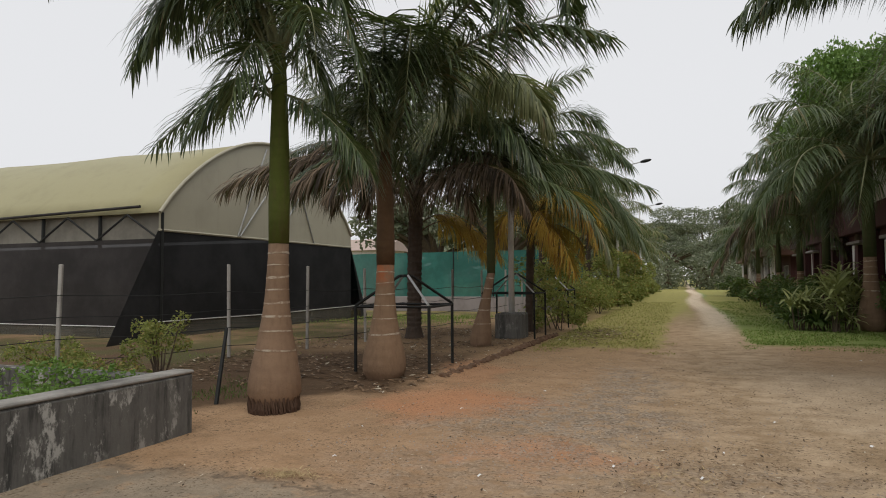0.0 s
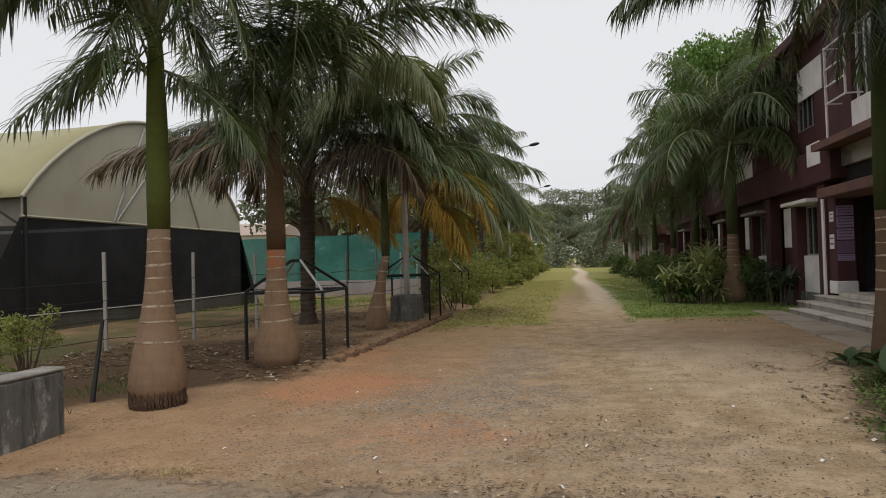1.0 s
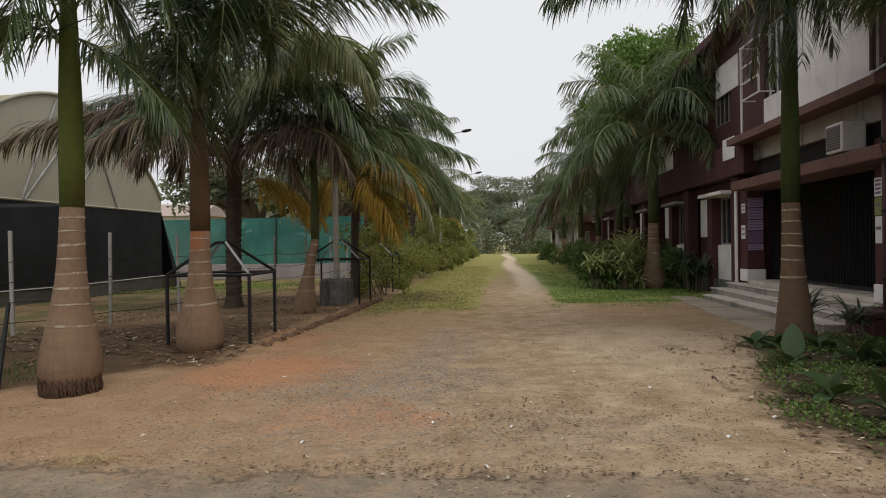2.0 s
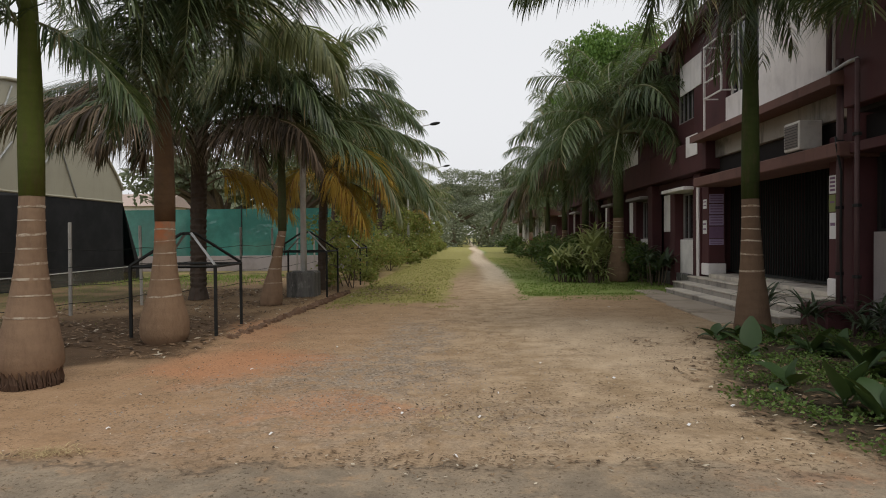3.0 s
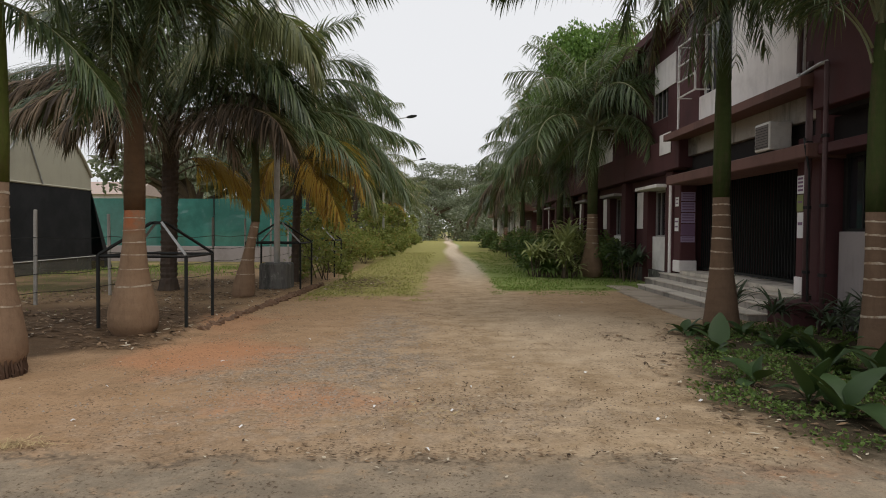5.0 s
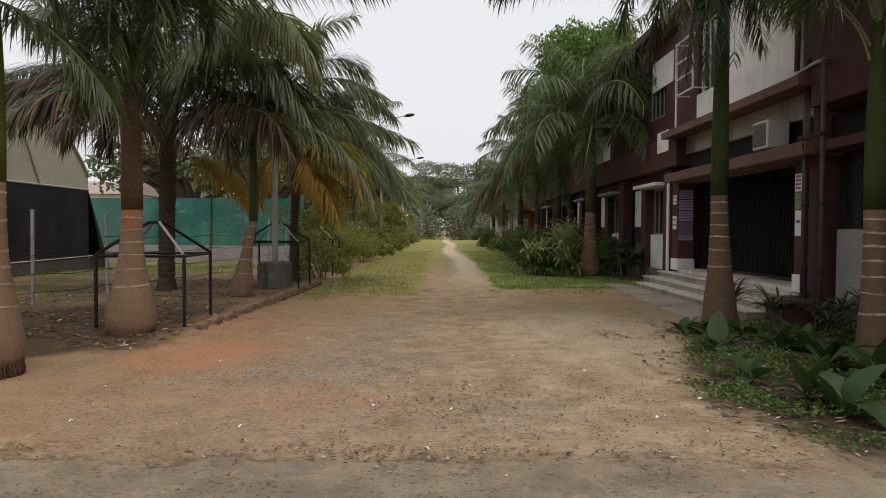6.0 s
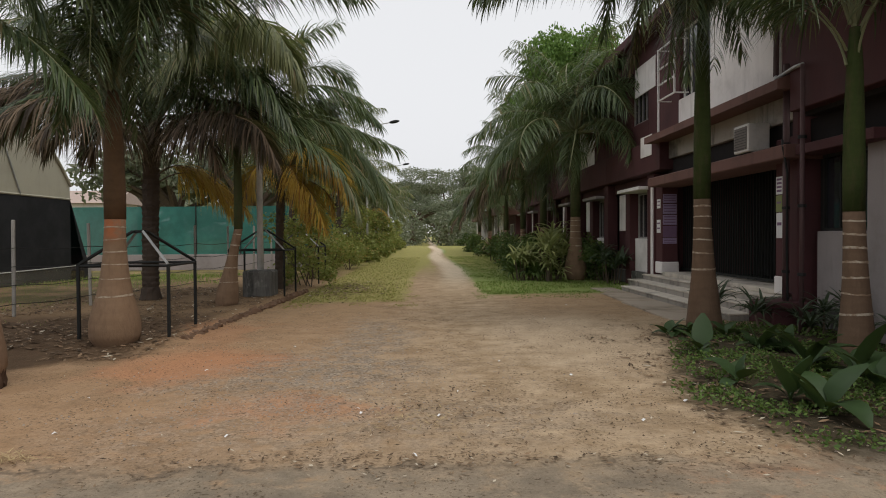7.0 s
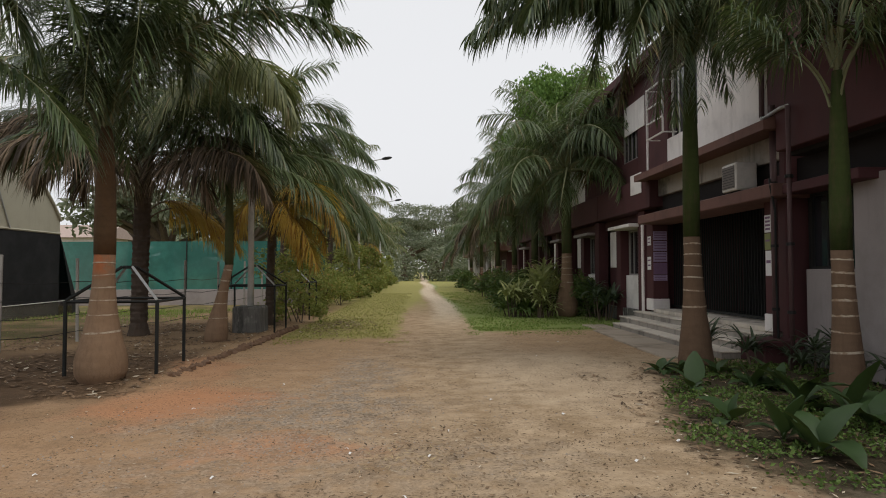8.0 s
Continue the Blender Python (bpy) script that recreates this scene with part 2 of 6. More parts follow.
M = {
    "ground": ground_material(),
    "royal": trunk_material("royal palm bark", (0.16, 0.10, 0.065), (0.285, 0.19, 0.12)),
    # browner bark, also darkened for the shaded palms by the building
    "royal_shaded": trunk_material("brown palm bark", (0.10, 0.062, 0.04), (0.19, 0.125, 0.08)),
    "royal_b": trunk_material("reddish palm bark", (0.18, 0.11, 0.065), (0.29, 0.195, 0.125), 0.6),
    "coco": trunk_material("coconut bark", (0.05, 0.04, 0.033), (0.13, 0.10, 0.08)),
    "ring": scar(),
    "roots": plain("root mat", (0.085, 0.05, 0.033), 0.95),
    "shaft": trunk_material("green crownshaft", (0.055, 0.078, 0.014), (0.115, 0.13, 0.028)),
    # darker copy of the crownshaft green, shade near the building put into colour
    "shaft_shaded": trunk_material("olive crownshaft", (0.022, 0.038, 0.010), (0.055, 0.07, 0.018)),
    "shaft_dull": trunk_material("dull crownshaft", (0.035, 0.05, 0.02), (0.09, 0.10, 0.04)),
    "sheath": trunk_material("brown leaf sheath", (0.05, 0.034, 0.018), (0.15, 0.085, 0.042)),
    "frond": leafy("palm leaflets", (0.026, 0.05, 0.025), (0.175, 0.215, 0.105), (0.22, 0.17, 0.09), 0.3, 0.32, 0.05),
    # brighter copy of the leaflets: light on some fronds given as colour
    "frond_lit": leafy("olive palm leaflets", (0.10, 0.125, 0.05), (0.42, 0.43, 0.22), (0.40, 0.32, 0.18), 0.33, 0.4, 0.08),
    # lighter leaflet tone, daylight on the fronds worked into it
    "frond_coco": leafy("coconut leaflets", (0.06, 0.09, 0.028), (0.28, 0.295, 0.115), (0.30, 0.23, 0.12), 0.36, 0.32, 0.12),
    # paler grey-green copy, sky light and sheen on crowns put into colour
    "frond_grey": leafy("grey-green palm leaflets", (0.055, 0.09, 0.04), (0.24, 0.29, 0.15), (0.30, 0.23, 0.12), 0.32, 0.4, 0.06),
    "frond_dead": leafy("dead leaflets", (0.075, 0.05, 0.036), (0.29, 0.205, 0.14), (0.04, 0.028, 0.022), 0.7, 0.3, 0.25),
    "frond_gold": leafy("yellowed leaflets", (0.52, 0.31, 0.045), (0.68, 0.49, 0.12), (0.36, 0.17, 0.04), 0.6, 0.45, 0.25),
    "rachis": plain("leaf stalk", (0.17, 0.175, 0.09), 0.5),
    "rachis_dead": plain("dry leaf stalk", (0.15, 0.10, 0.06), 0.8),
    "leaf": leafy("shrub leaves", (0.17, 0.21, 0.05), (0.42, 0.44, 0.14), (0.42, 0.31, 0.11), 0.5, 0.5, 0.14),
    "leaf_border": leafy("border shrub leaves", (0.055, 0.10, 0.03), (0.17, 0.24, 0.07), (0.25, 0.21, 0.08), 0.45, 0.3, 0.06),
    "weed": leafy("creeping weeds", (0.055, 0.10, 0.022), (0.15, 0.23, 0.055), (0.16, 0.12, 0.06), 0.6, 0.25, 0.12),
    "straw": leafy("dry straw", (0.34, 0.25, 0.13), (0.50, 0.38, 0.20), None, 0.8, 0.0),
    "leaf_bright": leafy("bright tree leaves", (0.11, 0.22, 0.04), (0.25, 0.40, 0.10), None, 0.5, 0.45),
    # distance haze is mixed into this pale grey-green leaf colour
    "leaf_haze": leafy("distant leaves", (0.16, 0.185, 0.125), (0.27, 0.295, 0.205), (0.33, 0.33, 0.26), 1.0, 0.3, 0.1),
    "leaf_dark": leafy("broad glossy leaves", (0.02, 0.045, 0.015), (0.055, 0.095, 0.03), None, 0.5, 0.15),
    "leaf_stripe": leafy("striped spiky leaves", (0.14, 0.22, 0.06), (0.62, 0.60, 0.28), (0.40, 0.30, 0.16), 0.45, 0.4, 0.1),
    "leaf_red": leafy("red cordyline leaves", (0.16, 0.02, 0.035), (0.26, 0.06, 0.07), None, 0.45, 0.2),
    "leaf_drac": leafy("dull spiky leaves", (0.035, 0.055, 0.03), (0.09, 0.12, 0.07), (0.16, 0.12, 0.08), 0.5, 0.15, 0.2),
    "grass": leafy("grass blades", (0.32, 0.33, 0.085), (0.50, 0.47, 0.17), (0.52, 0.42, 0.22), 0.9, 0.5, 0.25),
    "grass_green": leafy("green grass blades", (0.16, 0.26, 0.055), (0.31, 0.41, 0.115), (0.42, 0.38, 0.17), 0.9, 0.5, 0.12),
    "litter": leafy("fallen leaves", (0.055, 0.035, 0.022), (0.26, 0.17, 0.10), (0.50, 0.44, 0.34), 0.9, 0.0, 0.10),
    "bark": plain("tree bark", (0.12, 0.09, 0.065), 0.95, 0, 0.5),
    "stone": plain("loose stones", (0.30, 0.25, 0.20), 0.95, 0, 0.5),
    "clod": plain("broken kerb earth", (0.17, 0.105, 0.068), 0.97, 0, 0.5),
    "clod_dark": plain("dark earth crumbs", (0.11, 0.075, 0.05), 0.97, 0, 0.5),
    "concrete": mouldy("mouldy concrete"),
    "concrete_top": painted("pale concrete", (0.30, 0.285, 0.26), (0.07, 0.068, 0.062), 0.9, 0.9, False),
    "concrete_post": painted("fence concrete", (0.36, 0.34, 0.31), (0.14, 0.13, 0.12), 0.5, 0.9),
    "step": painted("worn step plaster", (0.60, 0.54, 0.46), (0.10, 0.085, 0.07), 0.75, 0.8),
    "maroon": painted("maroon wall paint", (0.078, 0.028, 0.03), (0.034, 0.017, 0.018), 0.45, 0.75),
    "canopy": painted("faded red canopy paint", (0.155, 0.08, 0.066), (0.06, 0.036, 0.032), 0.5, 0.8),
    "white": painted("off-white wall paint", (0.76, 0.72, 0.70), (0.32, 0.29, 0.28), 0.4, 0.85),
    # part of this grey is shade under the parapet, put into colour
    "grey_wall": painted("grey-white wall paint", (0.31, 0.275, 0.27), (0.15, 0.13, 0.125), 0.5, 0.85),
    "slab": painted("dusty stone slab", (0.36, 0.30, 0.235), (0.15, 0.115, 0.08), 0.8, 0.9, False),
    # stained step plaster; its dark tone also serves as shadow on a beam
    "riser": painted("stained riser", (0.34, 0.31, 0.275), (0.05, 0.045, 0.04), 0.9, 0.85),
    # pale weave whose colour imitates the bright inside of the greenhouse
    "inside_pale": woven("pale upper net", (0.27, 0.25, 0.21), 0.25),
    # near-black colour standing for deep shade in recesses and under overhangs
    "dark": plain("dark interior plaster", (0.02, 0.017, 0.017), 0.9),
    "metal_white": plain("white enamel", (0.62, 0.60, 0.57), 0.5, 0, 0.3),
    "metal_grey": plain("grey window paint", (0.28, 0.26, 0.25), 0.6, 0, 0.3),
    "metal_black": plain("black painted steel", (0.014, 0.015, 0.014), 0.65, 0.0, 0.4),
    "steel": plain("galvanised steel", (0.42, 0.42, 0.41), 0.5, 0.6, 0.4),
    "pole": plain("grey pole paint", (0.50, 0.49, 0.46), 0.6, 0, 0.3),
    "pipe": plain("maroon drain pipe", (0.09, 0.05, 0.05), 0.6),
    "grille_grey": plain("dusty grille plastic", (0.16, 0.14, 0.13), 0.7, 0, 0.3),
    "glass": glass_material(),
    "film": painted("greenhouse film", (0.30, 0.275, 0.15), (0.20, 0.18, 0.095), 0.4, 0.5),
    "film_end": painted("pale gable film", (0.37, 0.345, 0.265), (0.23, 0.215, 0.16), 0.35, 0.55),
    "net": woven("black shade net", (0.013, 0.013, 0.014), 0.02),
    "net_side": woven("grey shade net", (0.026, 0.023, 0.022), 0.05),
    "net_low": woven("pale skirt net", (0.10, 0.095, 0.08), 0.3),
    "net_green": woven("green shade net", (0.03, 0.125, 0.105), 0.05),
    "paper": plain("white paper", (0.7, 0.69, 0.68), 0.8, 0, 0.1),
    "paper_lilac": plain("lilac paper", (0.34, 0.27, 0.40), 0.8, 0, 0.2),
    "paper_pink": plain("purple print", (0.20, 0.12, 0.20), 0.8, 0, 0.2),
    "paper_green": plain("olive print", (0.22, 0.24, 0.10), 0.8, 0, 0.2),
    "red_tile": plain("far roof tiles", (0.42, 0.33, 0.29), 0.9),
}

# ---------------------------------------------------------------- mesh helpers


def finish(name, me, mat, parent=None, label="", smooth=False):
    ob = new(name, me)
    if mat:
        me.materials.append(M[mat])
    if smooth:
        me.polygons.foreach_set("use_smooth", [True] * len(me.polygons))
    if parent:
        ob.parent = parent
    return tagged(ob, label)


def part(name, bm, mat, parent=None, label="", smooth=False):
    me = bpy.data.meshes.new(name)
    bm.normal_update()
    bm.to_mesh(me)
    bm.free()
    return finish(name, me, mat, parent, label, smooth)


def thing(name, at, label, category, group="", rz=0.0, kind=""):
    ob = new(name)
    ob.empty_display_size = 0.2
    ob.matrix_basis = pose(*at, 0, 0, rz)
    return tagged(ob, label, category, group, kind)


def box(bm, x0, y0, z0, x1, y1, z1, bevel=0.0):
    r = bmesh.ops.create_cube(bm, size=1, matrix=Matrix.LocRotScale(((x0 + x1) / 2, (y0 + y1) / 2, (z0 + z1) / 2), None, (abs(x1 - x0), abs(y1 - y0), abs(z1 - z0))))
    if bevel:
        edges = list({e for v in r["verts"] for e in v.link_edges})
        bmesh.ops.bevel(bm, geom=edges, offset=bevel, segments=1, affect="EDGES")
    return bm


def boxed(name, mat, parent, dims, bevel=0.012, label=""):
    return part(name, box(bmesh.new(), *dims, bevel), mat, parent, label)


def tube(bm, pts, radii, n=8, cap=True):
    """A tapered tube along points."""
    pts = [Vector(p) for p in pts]
    rings = []
    for i, p in enumerate(pts):
        d = (pts[min(i + 1, len(pts) - 1)] - pts[max(i - 1, 0)]).normalized()
        a = d.orthogonal().normalized() if abs(d.z) > 0.95 else Vector((-d.y, d.x, 0)).normalized()
        if abs(d.z) > 0.95:
            a = (Vector((1, 0, 0)) - d * d.x).normalized()
        b = d.cross(a)
        r = radii[i] if isinstance(radii, (list, tuple)) else radii
        rings.append([bm.verts.new(p + (a * math.cos(k * math.tau / n) + b * math.sin(k * math.tau / n)) * r) for k in range(n)])
    for r0, r1 in zip(rings, rings[1:]):
        for k in range(n):
            bm.faces.new((r0[k], r0[(k + 1) % n], r1[(k + 1) % n], r1[k]))
    if cap:
        bm.faces.new(rings[0][::-1])
        bm.faces.new(rings[-1])
    return bm


def raw(name, verts, faces, mat, parent=None, label="", smooth=False):
    me = bpy.data.meshes.new(name)
    me.from_pydata([tuple(v) for v in verts], [], faces)
    me.update()
    return finish(name, me, mat, parent, label, smooth)


def leaf_mesh(name, centres, size, rng, squash=1.0, up=0.3):
    """Many small kite-shaped, folded leaves at the given centres."""
    c = np.asarray(centres)
    n = len(c)
    d = rng.normal(size=(n, 3))
    d[:, 2] = d[:, 2] * 0.6 - up
    d /= np.linalg.norm(d, axis=1)[:, None]
    s = np.cross(d, rng.normal(size=(n, 3)))
    s /= np.linalg.norm(s, axis=1)[:, None] + 1e-6
    k = np.cross(d, s)
    L = size * rng.uniform(0.6, 1.4, (n, 1))
    v = np.stack([c, c + d * L * 0.45 + s * L * 0.27 + k * L * 0.08, c + d * L, c + d * L * 0.45 - s * L * 0.27 + k * L * 0.08], 1).reshape(-1, 3)
    me = bpy.data.meshes.new(name)
    me.from_pydata(v.tolist(), [], [(4 * i, 4 * i + 1, 4 * i + 2, 4 * i + 3) for i in range(n)])
    me.update()
    return me


def clumps(rng, blobs, per):
    """Points in the outer shells of ellipsoid blobs (cx, cy, cz, rx, ry, rz)."""
    out = []
    for cx, cy, cz, rx, ry, rz in blobs:
        d = rng.normal(size=(per, 3))
        d /= np.linalg.norm(d, axis=1)[:, None]
        r = rng.uniform(0.35, 1.0, (per, 1)) ** 0.5
        lump = 1 + 0.25 * np.sin(d[:, :1] * 5 + cx) * np.cos(d[:, 1:2] * 6 + cy)
        out.append(d * r * lump * (rx, ry, rz) + (cx, cy, cz))
    return np.concatenate(out)

# ---------------------------------------------------------------- ground
def spread(stops):
    out = []
    for a, b, s in stops:
        out += list(np.arange(a, b, s))
    return out + [stops[-1][1]]


def ground_z(x, y):
    near = max(0.0, 1 - max(0, abs(x) - 10) / 6) * max(0.0, 1 - max(0, y - 20) / 8)
    z = near * (0.03 * noise.noise((x * 0.5, y * 0.5, 0)) + 0.012 * noise.noise((x * 2.3, y * 2.3, 5)))
    if y > 8.5:
        z += 0.10 * min(1, max(0, (-3.55 - x) / 0.25)) * min(1, (y - 8.5) / 1.5) * max(0, 1 - max(0, y - 18) / 8)
    return z


def ground():
    xs = spread([(-1500, -60, 240), (-60, -12, 4), (-12, 8, 0.2), (8, 60, 4), (60, 1500, 240)])
    ys = spread([(-300, -4, 37), (-4, 3, 1), (3, 26, 0.2), (26, 80, 2), (80, 2700, 131)])
    nx = len(xs)
    verts, faces = [], []
    for y in ys:
        for x in xs:
            verts.append((x, y, ground_z(x, y)))
    for j in range(len(ys) - 1):
        for i in range(nx - 1):
            a = j * nx + i
            faces.append((a, a + 1, a + nx + 1, a + nx))
    tagged(raw("ground", verts, faces, "ground", smooth=True), "packed sandy earth yard with red and grey patches", "ground", kind="structure")


ground()

# ---------------------------------------------------------------- palms
def leaflets(pts, tang, rng, pairs, leaf, width, hang, ragged, stalk):
    """Two rows of narrow hanging leaflets along a stalk given by its points and directions."""
    steps = len(pts) - 1
    verts, faces = [], []
    for k in range(pairs):
        s = stalk + (1 - stalk) * (k + rng.uniform(0, 0.8)) / pairs
        f = min(s * steps, steps - 0.001)
        i = int(f)
        p = pts[i].lerp(pts[i + 1], f - i)
        t = tang[i]
        side = Vector((-t.y, t.x, 0)).normalized()
        up = side.cross(t) * -1
        if up.z < 0:
            up = -up
        for sg in (-1, 1):
            if rng.random() < ragged * 0.4:
                continue
            L = leaf * (0.55 + 0.45 * math.sin(math.pi * min(1, 0.15 + s * 0.85)) ) * rng.uniform(0.8, 1.15) * (1 - 0.35 * max(0, s - 0.8) / 0.2)
            d = (side * sg * rng.uniform(0.75, 1.0) + t * rng.uniform(0.5, 0.95) + up * rng.uniform(-0.25, 0.7)).normalized()
            drop = hang * rng.uniform(0.6, 1.3)
            q, base = p.copy(), len(verts)
            segs = 3
            w = width * rng.uniform(0.8, 1.2)
            for j in range(segs + 1):
                u = j / segs
                wd = w * (0.55 + 0.9 * u) if u < 0.4 else w * (1.1 - u) * 1.45
                across = d.cross(Vector((0, 0, 1)))
                across = across.normalized() if across.length > 0.05 else t.copy()
                across = (across + up * 0.35 * sg).normalized()
                if j == segs:
                    verts.append(q)
                else:
                    verts += [q - across * wd * 0.5, q + across * wd * 0.5]
                d = (d + Vector((0, 0, -drop * 0.55))).normalized()
                q = q + d * L / segs
            for j in range(segs - 1):
                a = base + 2 * j
                faces.append((a, a + 1, a + 3, a + 2))
            a = base + 2 * (segs - 1)
            faces.append((a, a + 1, a + 2))
    me = bpy.data.meshes.new("frond_blade")
    me.from_pydata([tuple(v) for v in verts], [], faces)
    me.update()
    return me


def frond_mesh(name, length, e0, e1, rng, pairs=46, leaf=0.55, width=0.034, hang=0.8, ragged=0.12, stalk=0.16):
    """A feather frond that starts at the origin towards +x: stalk and leaflets, returned as two meshes."""
    steps = 16
    pts, tang = [Vector((0, 0, 0))], []
    side_bend = rng.uniform(-0.25, 0.25)
    for i in range(steps):
        s = i / (steps - 1)
        e = radians(e0 + (e1 - e0) * s ** 1.25)
        a = side_bend * s
        d = Vector((math.cos(e) * math.cos(a), math.cos(e) * math.sin(a), math.sin(e)))
        tang.append(d)
        pts.append(pts[-1] + d * length / steps)
    tang.append(tang[-1])
    bm = tube(bmesh.new(), pts, [0.035 * (1 - 0.88 * i / steps) * (length / 2.6) for i in range(steps + 1)], 5)
    stem = bpy.data.meshes.new("stalk")
    bm.to_mesh(stem)
    bm.free()
    return stem, leaflets(pts, tang, rng, pairs, leaf, width, hang, ragged, stalk)


rng = np.random.default_rng(7)
ROYAL = [frond_mesh("royal", 3.3, e0, e1, rng, 76, 1.0, 0.032, 1.05) for e0, e1 in ((84, 25), (74, -15), (62, -40), (48, -60), (30, -72), (8, -80))]
COCO = [frond_mesh("coco", 4.6, e0, e1, rng, 88, 1.2, 0.036, 1.15) for e0, e1 in ((78, 0), (62, -40), (45, -55), (25, -65), (5, -70))]
ARCH = [frond_mesh("arch", 3.1, e0, e1, rng, 62, 0.8, 0.036, 1.5, 0.35) for e0, e1 in ((40, -52), (32, -60), (52, -48))]
DRY = [frond_mesh("dry", 3.0, e0, e1, rng, 56, 0.75, 0.04, 1.5, 0.4) for e0, e1 in ((20, -75), (-5, -80), (-30, -85))]


def add_frond(parent, meshes, leaf_mat, stalk_mat, at, az, tilt, size, label=""):
    stem, leafs = meshes
    if (stem.name, stalk_mat) not in SHARED:
        for me, mat in ((stem, stalk_mat), (leafs, leaf_mat)):
            c = me.copy()
            c.materials.clear()
            c.materials.append(M[mat])
            c.name = me.name.split(".")[0]
            SHARED[(me.name, mat)] = c
    for me, mat in ((stem, stalk_mat), (leafs, leaf_mat)):
        if (me.name, mat) not in SHARED:
            c = me.copy()
            c.materials.clear()
            c.materials.append(M[mat])
            SHARED[(me.name, mat)] = c
    f = new("frond", SHARED[(stem.name, stalk_mat)])
    f.parent = parent
    f.matrix_basis = pose(*at, tilt[0], tilt[1], az) @ Matrix.Scale(size, 4)
    l = new("frond_blade", SHARED[(leafs.name, leaf_mat)])
    l.parent = f
    return tagged(f, label)


SHARED = {}


def arc_frond(palm, p0, pm, p1, leaf, hang, mat, stalk, seed):
    """A frond of its own shape: its stalk leaves the crown at p0, tops out near pm and ends at p1."""
    g = np.random.default_rng(1000 + seed)
    o = palm.matrix_basis.translation
    a, m, c = (Vector(p) - o for p in (p0, pm, p1))
    q = m * 2 - (a + c) / 2
    steps = 18
    pts = [a * (1 - u) ** 2 + q * 2 * u * (1 - u) + c * u * u for u in (i / steps for i in range(steps + 1))]
    length = sum((y - x).length for x, y in zip(pts, pts[1:]))
    tang = [(pts[min(i + 1, steps)] - pts[max(i - 1, 0)]).normalized() for i in range(steps + 1)]
    dry = mat in ("frond_dead", "frond_gold")
    r = 0.010 + 0.005 * length
    f = part("frond", tube(bmesh.new(), pts, [r * (1 - 0.88 * i / steps) for i in range(steps + 1)], 5), "rachis_dead" if dry else "rachis", palm, {"frond_dead": "dead brown hanging frond", "frond_gold": "yellowed drooping frond"}.get(mat, ""))
    finish("frond_blade", leaflets(pts, tang, g, int(30 * length) + 14, leaf * 1.1, 0.019 + 0.0035 * length, hang * 0.72, 0.3 if dry else 0.12, stalk), mat, f)


def lathe(profile, n, rng, wobble=0.03, lean=(0, 0)):
    bm = bmesh.new()
    rings = []
    top = profile[-1][1]
    for r, z in profile:
        u = z / top
        cx, cy = lean[0] * u ** 1.5, lean[1] * u ** 1.5
        rings.append([bm.verts.new((cx + r * (1 + rng.uniform(-wobble, wobble)) * math.cos(k * math.tau / n), cy + r * (1 + rng.uniform(-wobble, wobble)) * math.sin(k * math.tau / n), z)) for k in range(n)])
    for a, b in zip(rings, rings[1:]):
        for k in range(n):
            bm.faces.new((a[k], a[(k + 1) % n], b[(k + 1) % n], b[k]))
    bm.faces.new(rings[0][::-1])
    bm.faces.new(rings[-1])
    return bm


